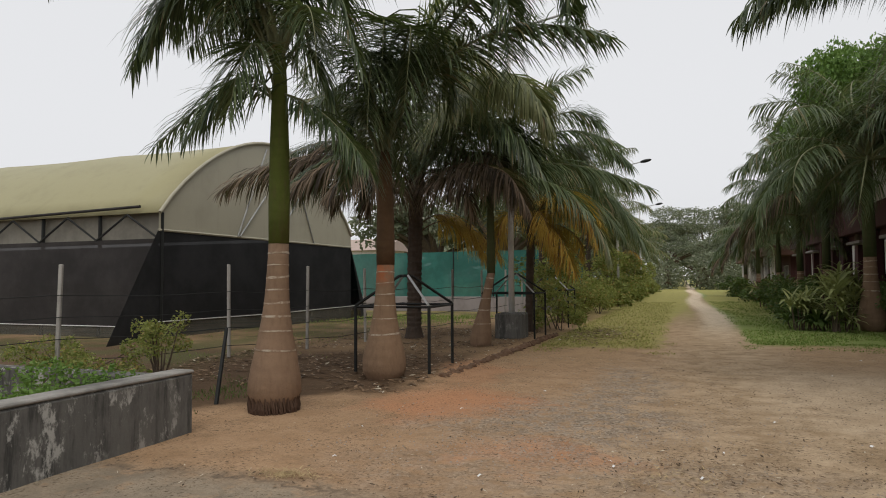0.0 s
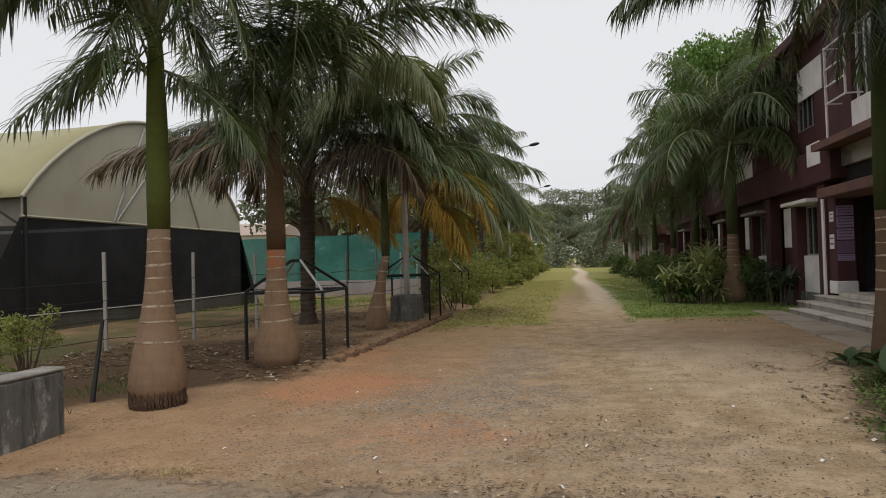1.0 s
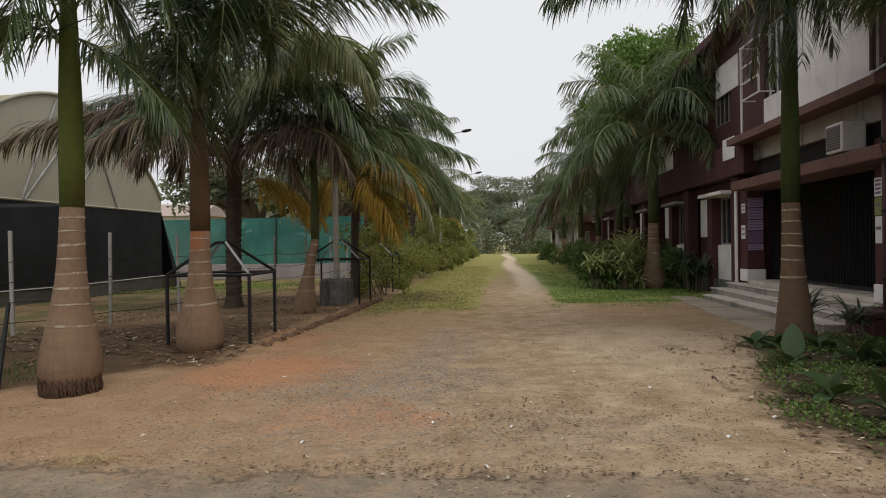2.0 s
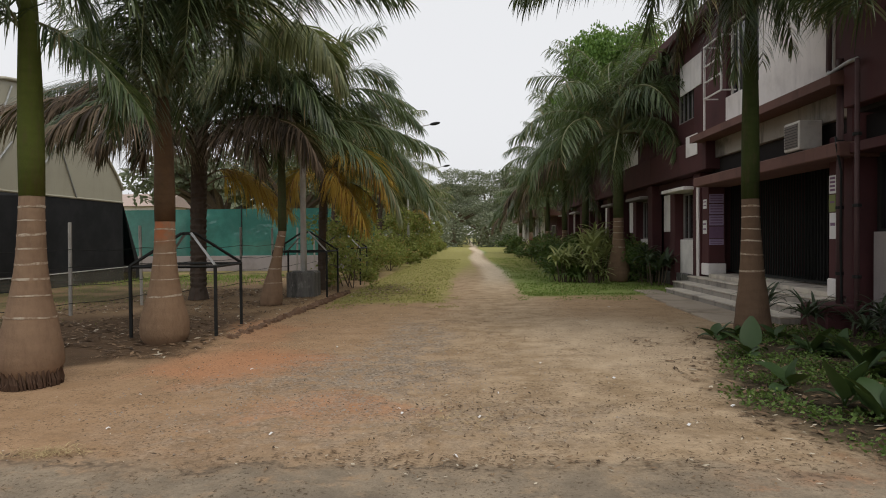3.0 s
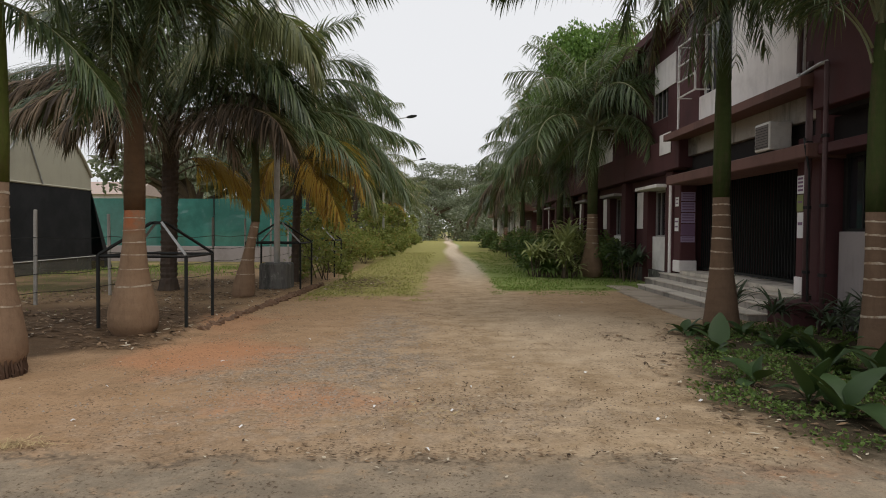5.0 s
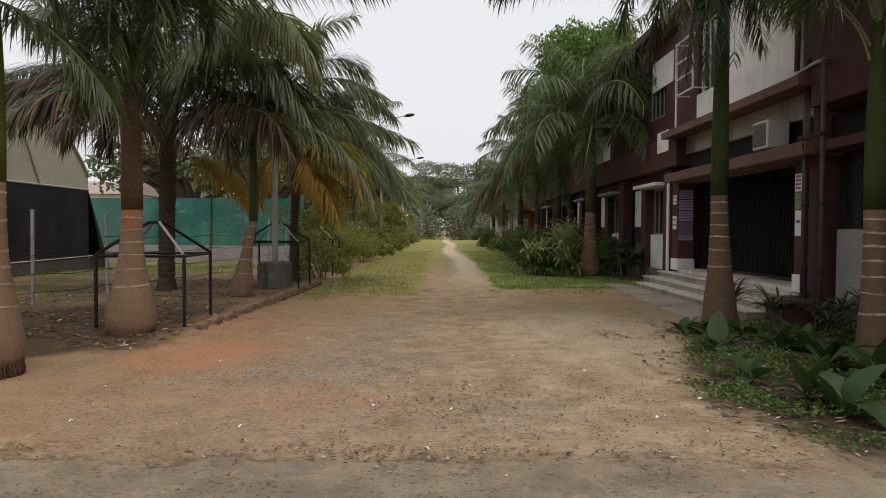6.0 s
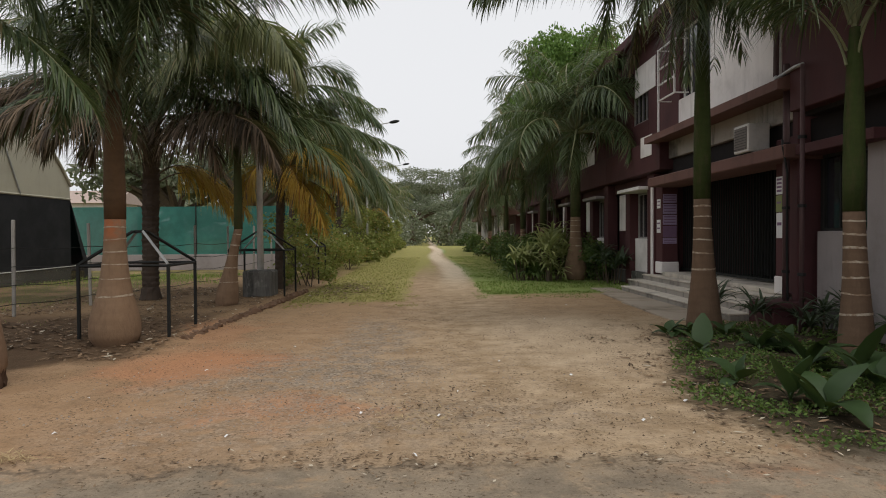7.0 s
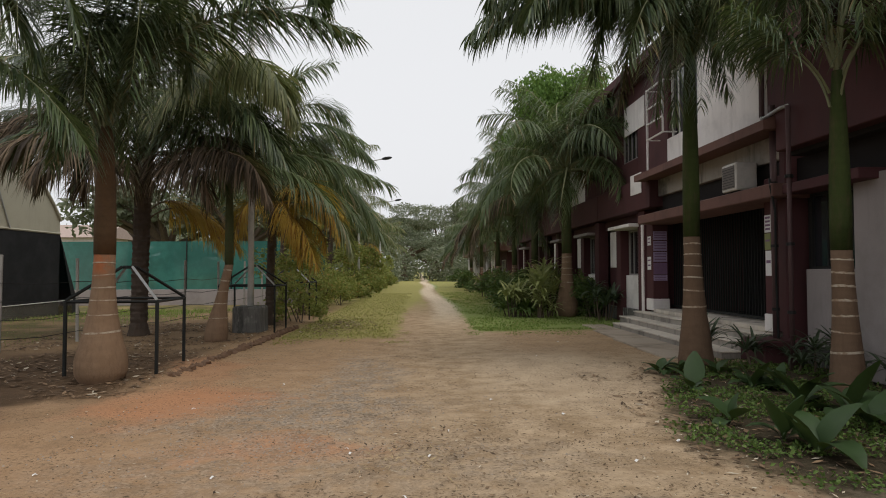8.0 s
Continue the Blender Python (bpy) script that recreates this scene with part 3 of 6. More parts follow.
def royal_palm(x, y, base_r, neck_r, neck_z, crown_z, fronds, size, label, seed, bark="royal", shaft="shaft", lean=(0, 0), rings=8, dead=1, low=5, roots=False, ring_from=0.75, leaf="frond", turn=0.0, cone=False):
    """Royal palm: swollen ringed trunk, smooth crownshaft, crown of feather fronds."""
    g = np.random.default_rng(seed)
    p = thing("palm_tree", (x, y, 0), label, "palm tree", "palms along the lane")
    swell = ((0, 0.55), (0.03, 0.66), (0.07, 0.88), (0.11, 1.0), (0.19, 0.95), (0.27, 0.81), (0.36, 0.62), (0.45, 0.43), (0.55, 0.27), (0.64, 0.16), (0.73, 0.09), (0.86, 0.04), (1.0, 0.0))
    if cone:
        swell = ((0, 1.0), (0.05, 0.96), (0.12, 0.86), (0.2, 0.74), (0.3, 0.58), (0.42, 0.4), (0.55, 0.25), (0.7, 0.13), (0.85, 0.05), (1.0, 0.0))
    prof = [(neck_r + (base_r - neck_r) * w * (1 + g.uniform(-0.02, 0.02)), neck_z * u) for u, w in swell]
    part("trunk", lathe(prof, 18, g, 0.02, lean), bark, p, smooth=True)

    def radius(z):
        for (r0, z0), (r1, z1) in zip(prof, prof[1:]):
            if z0 <= z <= z1:
                return r0 + (r1 - r0) * (z - z0) / (z1 - z0)
        return neck_r

    for k in range(rings):
        z = ring_from + (neck_z - 0.12 - ring_from) * (k / max(1, rings - 1)) ** 0.85
        u = (z / neck_z) ** 1.5
        bm = bmesh.new()
        r = radius(z) + 0.004
        h = 0.012 * g.uniform(0.6, 1.4)
        t0, t1 = g.uniform(-0.012, 0.012, 2)
        n = 18
        a = [bm.verts.new((lean[0] * u + r * math.cos(i * math.tau / n), lean[1] * u + r * math.sin(i * math.tau / n), z - h + t0 * math.cos(i * math.tau / n) + t1 * math.sin(i * math.tau / n))) for i in range(n)]
        b = [bm.verts.new((v.co.x, v.co.y, v.co.z + 2 * h * g.uniform(0.7, 1.2))) for v in a]
        for i in range(n):
            bm.faces.new((a[i], a[(i + 1) % n], b[(i + 1) % n], b[i]))
        part("leaf_scar", bm, "ring", p, "pale ring scar", True)
    s0, top = neck_r * 1.03, crown_z - neck_z
    bm = lathe([(s0, 0), (s0 * 1.03, top * 0.2), (s0 * 0.93, top * 0.5), (s0 * 0.74, top * 0.8), (s0 * 0.5, top)], 14, g, 0.02)
    c = part("crownshaft", bm, shaft, p, "smooth green crownshaft", True)
    c.location = (lean[0], lean[1], neck_z)
    if roots:
        bm = bmesh.new()
        for k in range(260):
            a = g.uniform(0, math.tau)
            z0 = g.uniform(0.06, 0.21)
            r0 = base_r * (0.72 + 1.1 * z0)
            r1 = base_r * g.uniform(0.80, 0.96)
            tube(bm, [(r0 * math.cos(a), r0 * math.sin(a), z0), (r1 * math.cos(a + 0.05), r1 * math.sin(a + 0.05), z0 * 0.45), (r1 * 0.97 * math.cos(a + 0.1), r1 * 0.97 * math.sin(a + 0.1), -0.03)], [0.011, 0.014, 0.008], 4)
        part("root_mat", bm, "roots", p, "mat of short dark roots")
    for i in range(fronds):
        u = i / max(1, fronds - 1)
        k = min(low, int(u * (low + 0.99)))
        az = turn + i * 137.5 + g.uniform(-18, 18)
        at = (lean[0], lean[1], crown_z - 0.25 * u + 0.05)
        gone = i >= fronds - dead
        add_frond(p, ROYAL[k], "frond_dead" if gone else leaf, "rachis_dead" if gone else "rachis", at, az, (g.uniform(-25, 25), g.uniform(-8, 8)), size * g.uniform(0.85, 1.1), "dry brown frond" if gone else "")
    return p


def coconut_palm(x, y, height, lean, size, greens, drys, golds, label, seed, r0=0.17, turn=0.0, low=4, leaf="frond_coco"):
    g = np.random.default_rng(seed)
    p = thing("coconut_palm", (x, y, 0), label, "palm tree", "palms along the lane")
    prof = [(r0 * 1.35, 0), (r0 * 1.1, 0.25)]
    z = 0.35
    while z < height:
        prof += [(r0, z), (r0 * 0.9, z + 0.05)]
        z += 0.13
    prof += [(r0 * 1.3, height), (r0 * 0.9, height + 0.5)]
    part("trunk", lathe(prof, 12, g, 0.07, lean), "coco", p)
    at = (lean[0], lean[1], height + 0.2)
    for i in range(greens):
        k = min(low, int(i / greens * (low + 0.99)))
        add_frond(p, COCO[k], leaf, "rachis", at, turn + i * 137.5 + g.uniform(-15, 15), (g.uniform(-25, 25), g.uniform(-6, 6)), size * g.uniform(0.85, 1.1))
    for kind, n, lab in (("frond_dead", drys, "dead brown hanging frond"), ("frond_gold", golds, "yellowed drooping frond")):
        for a in n:
            add_frond(p, (ARCH if kind == "frond_dead" or int(a) % 2 else DRY)[int(g.integers(0, 2))], kind, "rachis_dead", (lean[0], lean[1], height + 0.05), a, (g.uniform(-15, 15), g.uniform(-6, 8)), size * (1.3 if kind == "frond_dead" else 0.95), lab)
    return p


p1 = royal_palm(-4.81, 6.85, 0.33, 0.125, 2.07, 4.6, 8, 0.9, "royal palm with ringed swollen trunk and bright green crownshaft", 1, roots=True, dead=0, low=1, lean=(0.02, 0.05), turn=40)
arc_frond(p1, (-4.82, 6.9, 3.82), (-5.38, 6.7, 4.05), (-6.35, 6.4, 3.32), 0.72, 1.0, "frond", 0.1, 1)
arc_frond(p1, (-4.84, 6.9, 3.81), (-5.09, 6.5, 4.12), (-5.65, 6.2, 3.32), 0.75, 1.3, "frond", 0.1, 322)
arc_frond(p1, (-4.84, 6.9, 3.97), (-4.77, 6.3, 4.42), (-4.78, 5.9, 3.43), 0.75, 1.3, "frond", 0.15, 323)
arc_frond(p1, (-4.82, 6.9, 3.97), (-4.68, 7.3, 4.76), (-4.36, 7.5, 3.93), 0.7, 1.2, "frond", 0.15, 324)
arc_frond(p1, (-4.83, 6.9, 4.01), (-4.07, 6.8, 3.62), (-3.4, 6.7, 2.89), 0.62, 1.2, "frond", 0.1, 2)
arc_frond(p1, (-4.85, 6.9, 4.27), (-5.54, 6.5, 5.61), (-6.2, 6.1, 4.47), 0.75, 1.3, "frond", 0.15, 3)
arc_frond(p1, (-4.8, 6.9, 4.33), (-4.27, 7.0, 5.47), (-3.67, 7.0, 4.15), 0.7, 1.3, "frond", 0.15, 4)
arc_frond(p1, (-4.87, 6.9, 4.42), (-4.83, 6.2, 5.35), (-4.61, 5.6, 4.4), 0.7, 1.3, "frond", 0.2, 5)
arc_frond(p1, (-4.85, 6.9, 4.49), (-6.92, 7.2, 7.29), (-9.67, 7.4, 6.4), 0.75, 1.3, "frond", 0.15, 6)
arc_frond(p1, (-4.84, 6.9, 4.19), (-5.91, 7.6, 5.44), (-7.3, 8.0, 5.26), 0.7, 1.2, "frond", 0.15, 200)
arc_frond(p1, (-4.82, 6.9, 4.26), (-4.03, 6.3, 4.78), (-3.63, 5.9, 3.69), 0.65, 1.2, "frond", 0.2, 201)
arc_frond(p1, (-4.85, 6.9, 4.34), (-5.76, 6.5, 5.47), (-6.54, 6.2, 4.29), 0.9, 1.6, "frond", 0.15, 330)
arc_frond(p1, (-4.85, 6.9, 4.41), (-5.89, 7.2, 5.76), (-7.08, 7.4, 5.28), 0.85, 1.6, "frond", 0.15, 331)
p2 = royal_palm(-4.53, 9.4, 0.355, 0.14, 1.85, 3.7, 6, 0.85, "royal palm with orange-brown sheath inside a steel guard", 2, bark="royal_b", shaft="sheath", dead=0, rings=6, lean=(0.03, 0.0), turn=70, low=1)
arc_frond(p2, (-4.49, 9.4, 3.33), (-5.17, 9.6, 4.92), (-6.19, 9.8, 4.4), 0.8, 1.0, "frond", 0.15, 7)
arc_frond(p2, (-4.56, 9.4, 3.04), (-5.44, 9.9, 4.22), (-6.45, 10.4, 5.38), 0.75, 0.5, "frond_coco", 0.2, 8)
arc_frond(p2, (-4.51, 9.4, 3.46), (-4.34, 8.7, 5.06), (-4.12, 8.0, 3.41), 0.85, 1.2, "frond", 0.2, 9)
arc_frond(p2, (-4.49, 9.4, 3.55), (-3.81, 8.8, 5.39), (-3.65, 8.2, 3.88), 0.85, 1.2, "frond", 0.2, 10)
arc_frond(p2, (-4.52, 9.4, 3.63), (-4.27, 8.9, 5.62), (-4.09, 8.4, 4.18), 0.85, 1.2, "frond", 0.2, 11)
arc_frond(p2, (-4.45, 9.4, 3.98), (-2.86, 9.3, 5.29), (-0.89, 9.0, 4.94), 0.95, 1.0, "frond", 0.22, 12)
arc_frond(p2, (-4.46, 9.4, 4.31), (-2.84, 9.2, 6.24), (-2.21, 8.8, 4.63), 0.95, 1.2, "frond", 0.2, 13)
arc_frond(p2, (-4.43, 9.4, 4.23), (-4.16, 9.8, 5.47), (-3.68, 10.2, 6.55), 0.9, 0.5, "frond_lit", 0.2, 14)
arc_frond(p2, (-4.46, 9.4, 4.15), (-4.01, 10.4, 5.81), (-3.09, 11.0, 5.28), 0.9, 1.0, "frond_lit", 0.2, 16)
arc_frond(p2, (-4.49, 9.4, 3.82), (-4.88, 9.2, 4.41), (-5.02, 9.0, 3.09), 0.75, 1.2, "frond", 0.2, 17)
arc_frond(p2, (-4.45, 9.4, 3.98), (-3.93, 9.0, 4.92), (-3.67, 8.6, 3.63), 0.85, 1.2, "frond", 0.2, 18)
arc_frond(p2, (-4.51, 9.4, 3.63), (-3.84, 9.8, 5.45), (-3.57, 10.0, 4.44), 0.85, 1.2, "frond", 0.2, 203)
arc_frond(p2, (-4.46, 9.4, 4.31), (-2.16, 9.4, 6.52), (-1.46, 9.2, 5.02), 0.95, 1.2, "frond", 0.2, 204)
arc_frond(p2, (-4.49, 9.4, 3.74), (-4.41, 8.9, 4.17), (-4.28, 8.6, 2.95), 0.75, 1.2, "frond", 0.2, 205)
arc_frond(p2, (-4.45, 9.4, 3.66), (-4.53, 9.9, 4.46), (-4.51, 10.2, 3.21), 0.75, 1.2, "frond", 0.2, 206)
arc_frond(p2, (-4.51, 9.4, 3.29), (-5.37, 10.2, 4.29), (-6.0, 10.6, 3.34), 0.75, 1.2, "frond", 0.2, 207)
p3 = royal_palm(-4.38, 14.1, 0.25, 0.09, 1.75, 3.9, 5, 0.9, "slender leaning royal palm near the lamp post", 3, shaft="shaft_dull", lean=(0.25, 0.1), dead=0, rings=5, leaf="frond_grey", ring_from=0.6, low=1)
arc_frond(p3, (-4.15, 14.2, 3.84), (-3.29, 14.4, 5.53), (-1.93, 14.6, 6.37), 0.9, 0.9, "frond_grey", 0.15, 19)
arc_frond(p3, (-4.15, 14.2, 3.97), (-3.32, 14.0, 5.79), (-2.63, 13.6, 4.59), 0.95, 1.2, "frond_lit", 0.15, 20)
arc_frond(p3, (-4.15, 14.2, 3.84), (-2.82, 14.6, 4.94), (-1.31, 14.8, 4.6), 1.0, 1.1, "frond_grey", 0.15, 22)
arc_frond(p3, (-4.15, 14.2, 3.72), (-2.65, 14.4, 4.2), (-0.65, 14.6, 3.53), 1.0, 1.1, "frond_grey", 0.15, 23)
arc_frond(p3, (-4.15, 14.2, 3.72), (-2.9, 13.8, 3.78), (-1.79, 13.6, 2.92), 0.9, 1.2, "frond_grey", 0.15, 24)
arc_frond(p3, (-4.19, 14.2, 3.97), (-4.29, 14.4, 6.16), (-4.11, 14.6, 7.52), 0.9, 0.7, "frond", 0.15, 25)
arc_frond(p3, (-4.15, 14.2, 3.72), (-3.89, 14.8, 4.59), (-3.56, 15.1, 3.06), 0.95, 1.2, "frond", 0.15, 217)
arc_frond(p3, (-4.15, 14.2, 3.72), (-2.67, 15.2, 4.81), (-1.9, 15.4, 3.63), 1.0, 1.2, "frond_grey", 0.15, 218)
arc_frond(p3, (-4.15, 14.2, 3.84), (-2.77, 15.0, 5.43), (-1.74, 15.2, 5.15), 1.0, 1.1, "frond_grey", 0.15, 219)
c1 = coconut_palm(-6.65, 15.6, 3.9, (0.05, 0.1), 1.0, 8, (), (), "dark coconut palm with dead brown fronds hanging", 4, 0.2, low=1, leaf="frond")
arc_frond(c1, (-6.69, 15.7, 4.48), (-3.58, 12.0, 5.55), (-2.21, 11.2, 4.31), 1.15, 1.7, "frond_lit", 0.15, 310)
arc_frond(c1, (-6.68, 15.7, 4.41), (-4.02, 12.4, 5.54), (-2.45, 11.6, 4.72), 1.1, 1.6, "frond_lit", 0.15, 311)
arc_frond(c1, (-6.68, 15.7, 4.28), (-4.47, 14.4, 5.45), (-2.84, 13.8, 3.9), 1.4, 1.35, "frond", 0.15, 28)
arc_frond(c1, (-6.69, 15.7, 4.62), (-5.31, 14.8, 6.41), (-4.36, 14.2, 6.09), 1.4, 1.3, "frond", 0.15, 29)
arc_frond(c1, (-6.61, 15.7, 3.8), (-3.98, 13.2, 4.03), (-2.97, 12.6, 3.04), 1.0, 1.6, "frond_dead", 0.15, 300)
arc_frond(c1, (-6.65, 15.7, 3.93), (-4.51, 13.6, 4.2), (-3.24, 13.0, 3.54), 1.0, 1.5, "frond_dead", 0.15, 301)
arc_frond(c1, (-6.61, 15.7, 3.66), (-4.86, 13.6, 3.92), (-4.25, 13.2, 2.99), 0.95, 1.6, "frond_dead", 0.15, 302)
arc_frond(c1, (-6.59, 15.7, 4.09), (-8.87, 14.4, 4.81), (-11.06, 13.4, 3.92), 1.35, 1.3, "frond_dead", 0.12, 33)
arc_frond(c1, (-6.7, 15.7, 3.73), (-7.19, 13.4, 4.43), (-8.35, 12.6, 3.74), 1.35, 1.7, "frond_dead", 0.1, 312)
arc_frond(c1, (-6.7, 15.7, 3.66), (-6.75, 13.2, 4.11), (-7.27, 12.4, 3.55), 1.3, 1.7, "frond_dead", 0.1, 313)
arc_frond(c1, (-6.73, 15.7, 3.8), (-7.64, 14.0, 4.71), (-9.21, 13.4, 3.7), 1.4, 1.6, "frond", 0.1, 314)
arc_frond(c1, (-6.7, 15.7, 3.66), (-6.48, 13.6, 3.86), (-6.84, 13.2, 3.22), 1.1, 1.6, "frond_dead", 0.1, 315)
arc_frond(c1, (-6.64, 15.7, 4.24), (-8.1, 14.8, 5.17), (-9.42, 14.2, 4.49), 1.3, 1.3, "frond_dead", 0.12, 34)
arc_frond(c1, (-6.59, 15.7, 4.39), (-8.26, 14.8, 5.71), (-9.26, 14.2, 7.01), 1.2, 0.9, "frond", 0.12, 35)
arc_frond(c1, (-6.64, 15.7, 3.94), (-7.7, 15.0, 4.51), (-8.48, 14.6, 3.46), 1.1, 1.3, "frond_dead", 0.12, 36)
arc_frond(c1, (-6.55, 15.7, 4.54), (-7.14, 15.2, 7.2), (-7.76, 14.8, 5.52), 1.2, 1.2, "frond", 0.12, 37)
arc_frond(c1, (-6.69, 15.7, 4.62), (-7.08, 15.9, 7.03), (-8.09, 16.0, 7.48), 1.3, 1.0, "frond", 0.12, 38)
arc_frond(c1, (-6.69, 15.7, 4.62), (-6.34, 16.1, 7.53), (-5.61, 16.4, 8.09), 1.3, 1.0, "frond_lit", 0.12, 39)
arc_frond(c1, (-6.77, 15.9, 2.79), (-5.99, 16.4, 3.35), (-4.55, 16.6, 2.19), 1.0, 1.35, "frond_gold", 0.3, 40)
arc_frond(c1, (-6.77, 15.9, 2.72), (-6.06, 17.0, 3.21), (-5.14, 17.4, 2.07), 1.0, 1.35, "frond_gold", 0.3, 41)
arc_frond(c1, (-6.68, 15.7, 4.21), (-5.32, 15.6, 5.98), (-4.1, 15.6, 4.89), 1.4, 1.35, "frond", 0.12, 208)
arc_frond(c1, (-6.68, 15.7, 3.93), (-5.22, 14.6, 4.8), (-4.21, 14.2, 3.47), 1.3, 1.35, "frond", 0.12, 209)
arc_frond(c1, (-6.67, 15.7, 3.66), (-5.8, 14.8, 4.32), (-5.54, 14.5, 2.75), 1.1, 1.4, "frond_dead", 0.12, 210)
arc_frond(c1, (-6.74, 15.7, 3.8), (-7.16, 15.0, 4.87), (-7.69, 14.6, 3.51), 1.2, 1.3, "frond_dead", 0.12, 211)
arc_frond(c1, (-6.74, 15.7, 3.8), (-8.04, 15.2, 5.31), (-9.31, 15.0, 4.21), 1.25, 1.3, "frond", 0.12, 212)
arc_frond(c1, (-6.64, 15.7, 4.09), (-8.89, 15.6, 5.47), (-11.51, 15.6, 4.69), 1.3, 1.3, "frond", 0.12, 213)
arc_frond(c1, (-6.56, 15.7, 4.09), (-7.02, 14.6, 5.12), (-7.45, 14.2, 3.52), 1.1, 1.3, "frond", 0.12, 214)
arc_frond(c1, (-6.48, 15.7, 4.01), (-4.5, 14.2, 4.56), (-3.54, 13.6, 3.76), 1.1, 1.4, "frond_dead", 0.12, 215)
arc_frond(c1, (-6.55, 15.7, 4.54), (-6.13, 15.9, 7.3), (-4.9, 16.0, 6.27), 1.3, 1.2, "frond", 0.12, 216)
c2 = coconut_palm(-4.2, 18.3, 3.0, (0.1, 0.0), 0.85, 6, (), (318, 332, 345), "coconut palm with yellowed drooping fronds", 5, 0.12, low=1)
arc_frond(c2, (-4.16, 18.3, 3.05), (-3.01, 17.6, 4.0), (-2.11, 17.2, 2.51), 1.15, 1.4, "frond_gold", 0.2, 42)
arc_frond(c2, (-4.16, 18.3, 2.89), (-3.35, 17.4, 3.05), (-2.68, 17.0, 1.76), 1.0, 1.4, "frond_gold", 0.2, 43)
arc_frond(c2, (-4.16, 18.3, 2.97), (-3.65, 17.4, 3.43), (-3.12, 17.0, 2.05), 1.0, 1.4, "frond_gold", 0.2, 44)
arc_frond(c2, (-4.16, 18.3, 3.21), (-2.94, 18.6, 4.05), (-1.57, 18.8, 2.76), 1.1, 1.3, "frond_grey", 0.15, 45)
arc_frond(c2, (-4.16, 18.3, 3.21), (-2.51, 19.0, 4.27), (-1.02, 19.2, 2.44), 1.1, 1.3, "frond_grey", 0.15, 46)
arc_frond(c2, (-4.16, 18.3, 3.37), (-3.27, 18.6, 5.03), (-2.15, 18.8, 4.08), 1.1, 1.3, "frond_grey", 0.15, 47)
arc_frond(c2, (-4.16, 18.3, 3.37), (-3.79, 18.0, 5.24), (-3.09, 17.6, 3.92), 1.1, 1.3, "frond_coco", 0.15, 48)
arc_frond(c2, (-4.16, 18.3, 3.37), (-4.72, 18.0, 4.76), (-5.22, 17.6, 3.61), 1.1, 1.3, "frond", 0.15, 49)
arc_frond(c2, (-4.16, 18.3, 3.37), (-2.81, 18.8, 5.4), (-1.34, 19.0, 4.78), 1.1, 1.2, "frond_grey", 0.15, 50)
arc_frond(c2, (-4.16, 18.3, 2.89), (-4.61, 17.6, 3.45), (-4.94, 17.2, 2.21), 1.0, 1.4, "frond_gold", 0.2, 220)
arc_frond(c2, (-4.16, 18.3, 3.05), (-2.63, 17.6, 3.46), (-1.84, 17.4, 2.06), 1.0, 1.4, "frond_lit", 0.2, 221)
coconut_palm(-5.3, 25.0, 4.3, (0.3, 0.1), 0.85, 20, (), (280, 330), "grey-green coconut palm beside the hedge", 6, 0.15, low=3, leaf="frond_grey")
for i, (px, py, h, s) in enumerate(((-5.2, 32, 5.0, 0.9), (-5.4, 39, 4.6, 0.9), (-5.2, 47, 4.2, 0.9), (-4.8, 56, 4.0, 0.85), (-4.6, 66, 3.8, 0.85))):
    coconut_palm(px, py, h, (0.2, 0), s, 17, (), (290, 330) if i % 2 else (), "coconut palm in the row behind the hedge", 20 + i, 0.15, low=3)
r1 = royal_palm(4.66, 10.7, 0.29, 0.132, 2.17, 5.3, 10, 1.0, "royal palm beside the entrance steps", 8, bark="royal_shaded", shaft="shaft_shaded", rings=6, ring_from=1.0, lean=(-0.04, 0.0), dead=0, turn=25, low=1, cone=True)
arc_frond(r1, (4.56, 10.7, 5.55), (2.69, 10.3, 6.51), (0.81, 9.9, 5.31), 1.05, 1.7, "frond", 0.12, 320)
arc_frond(r1, (4.56, 10.7, 5.55), (3.07, 10.0, 6.33), (1.89, 9.6, 5.38), 1.0, 1.7, "frond", 0.12, 321)
arc_frond(r1, (4.54, 10.7, 5.55), (3.54, 10.6, 6.57), (2.88, 10.4, 4.76), 0.8, 1.3, "frond", 0.15, 52)
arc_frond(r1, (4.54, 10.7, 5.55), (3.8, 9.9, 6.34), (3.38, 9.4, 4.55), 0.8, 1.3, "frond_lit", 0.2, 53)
arc_frond(r1, (4.58, 10.7, 5.55), (4.08, 9.8, 6.39), (3.77, 9.3, 4.52), 0.8, 1.3, "frond", 0.2, 54)
arc_frond(r1, (4.59, 10.7, 5.55), (4.62, 9.8, 6.3), (4.54, 9.4, 4.73), 0.8, 1.3, "frond", 0.2, 55)
arc_frond(r1, (4.59, 10.7, 5.55), (5.33, 10.3, 6.27), (5.85, 10.0, 4.94), 0.8, 1.3, "frond", 0.2, 56)
arc_frond(r1, (4.53, 10.7, 5.45), (4.11, 11.4, 6.32), (3.75, 11.8, 4.66), 0.8, 1.3, "frond_dead", 0.15, 57)
arc_frond(r1, (4.6, 10.7, 5.65), (5.86, 10.9, 7.65), (7.33, 11.0, 6.61), 0.85, 1.2, "frond", 0.15, 58)
arc_frond(r1, (4.55, 10.7, 5.45), (4.56, 10.2, 5.65), (4.5, 10.0, 4.2), 0.75, 1.3, "frond", 0.2, 59)
arc_frond(r1, (4.55, 10.7, 5.45), (4.44, 11.2, 5.94), (4.33, 11.5, 4.38), 0.75, 1.3, "frond", 0.2, 60)
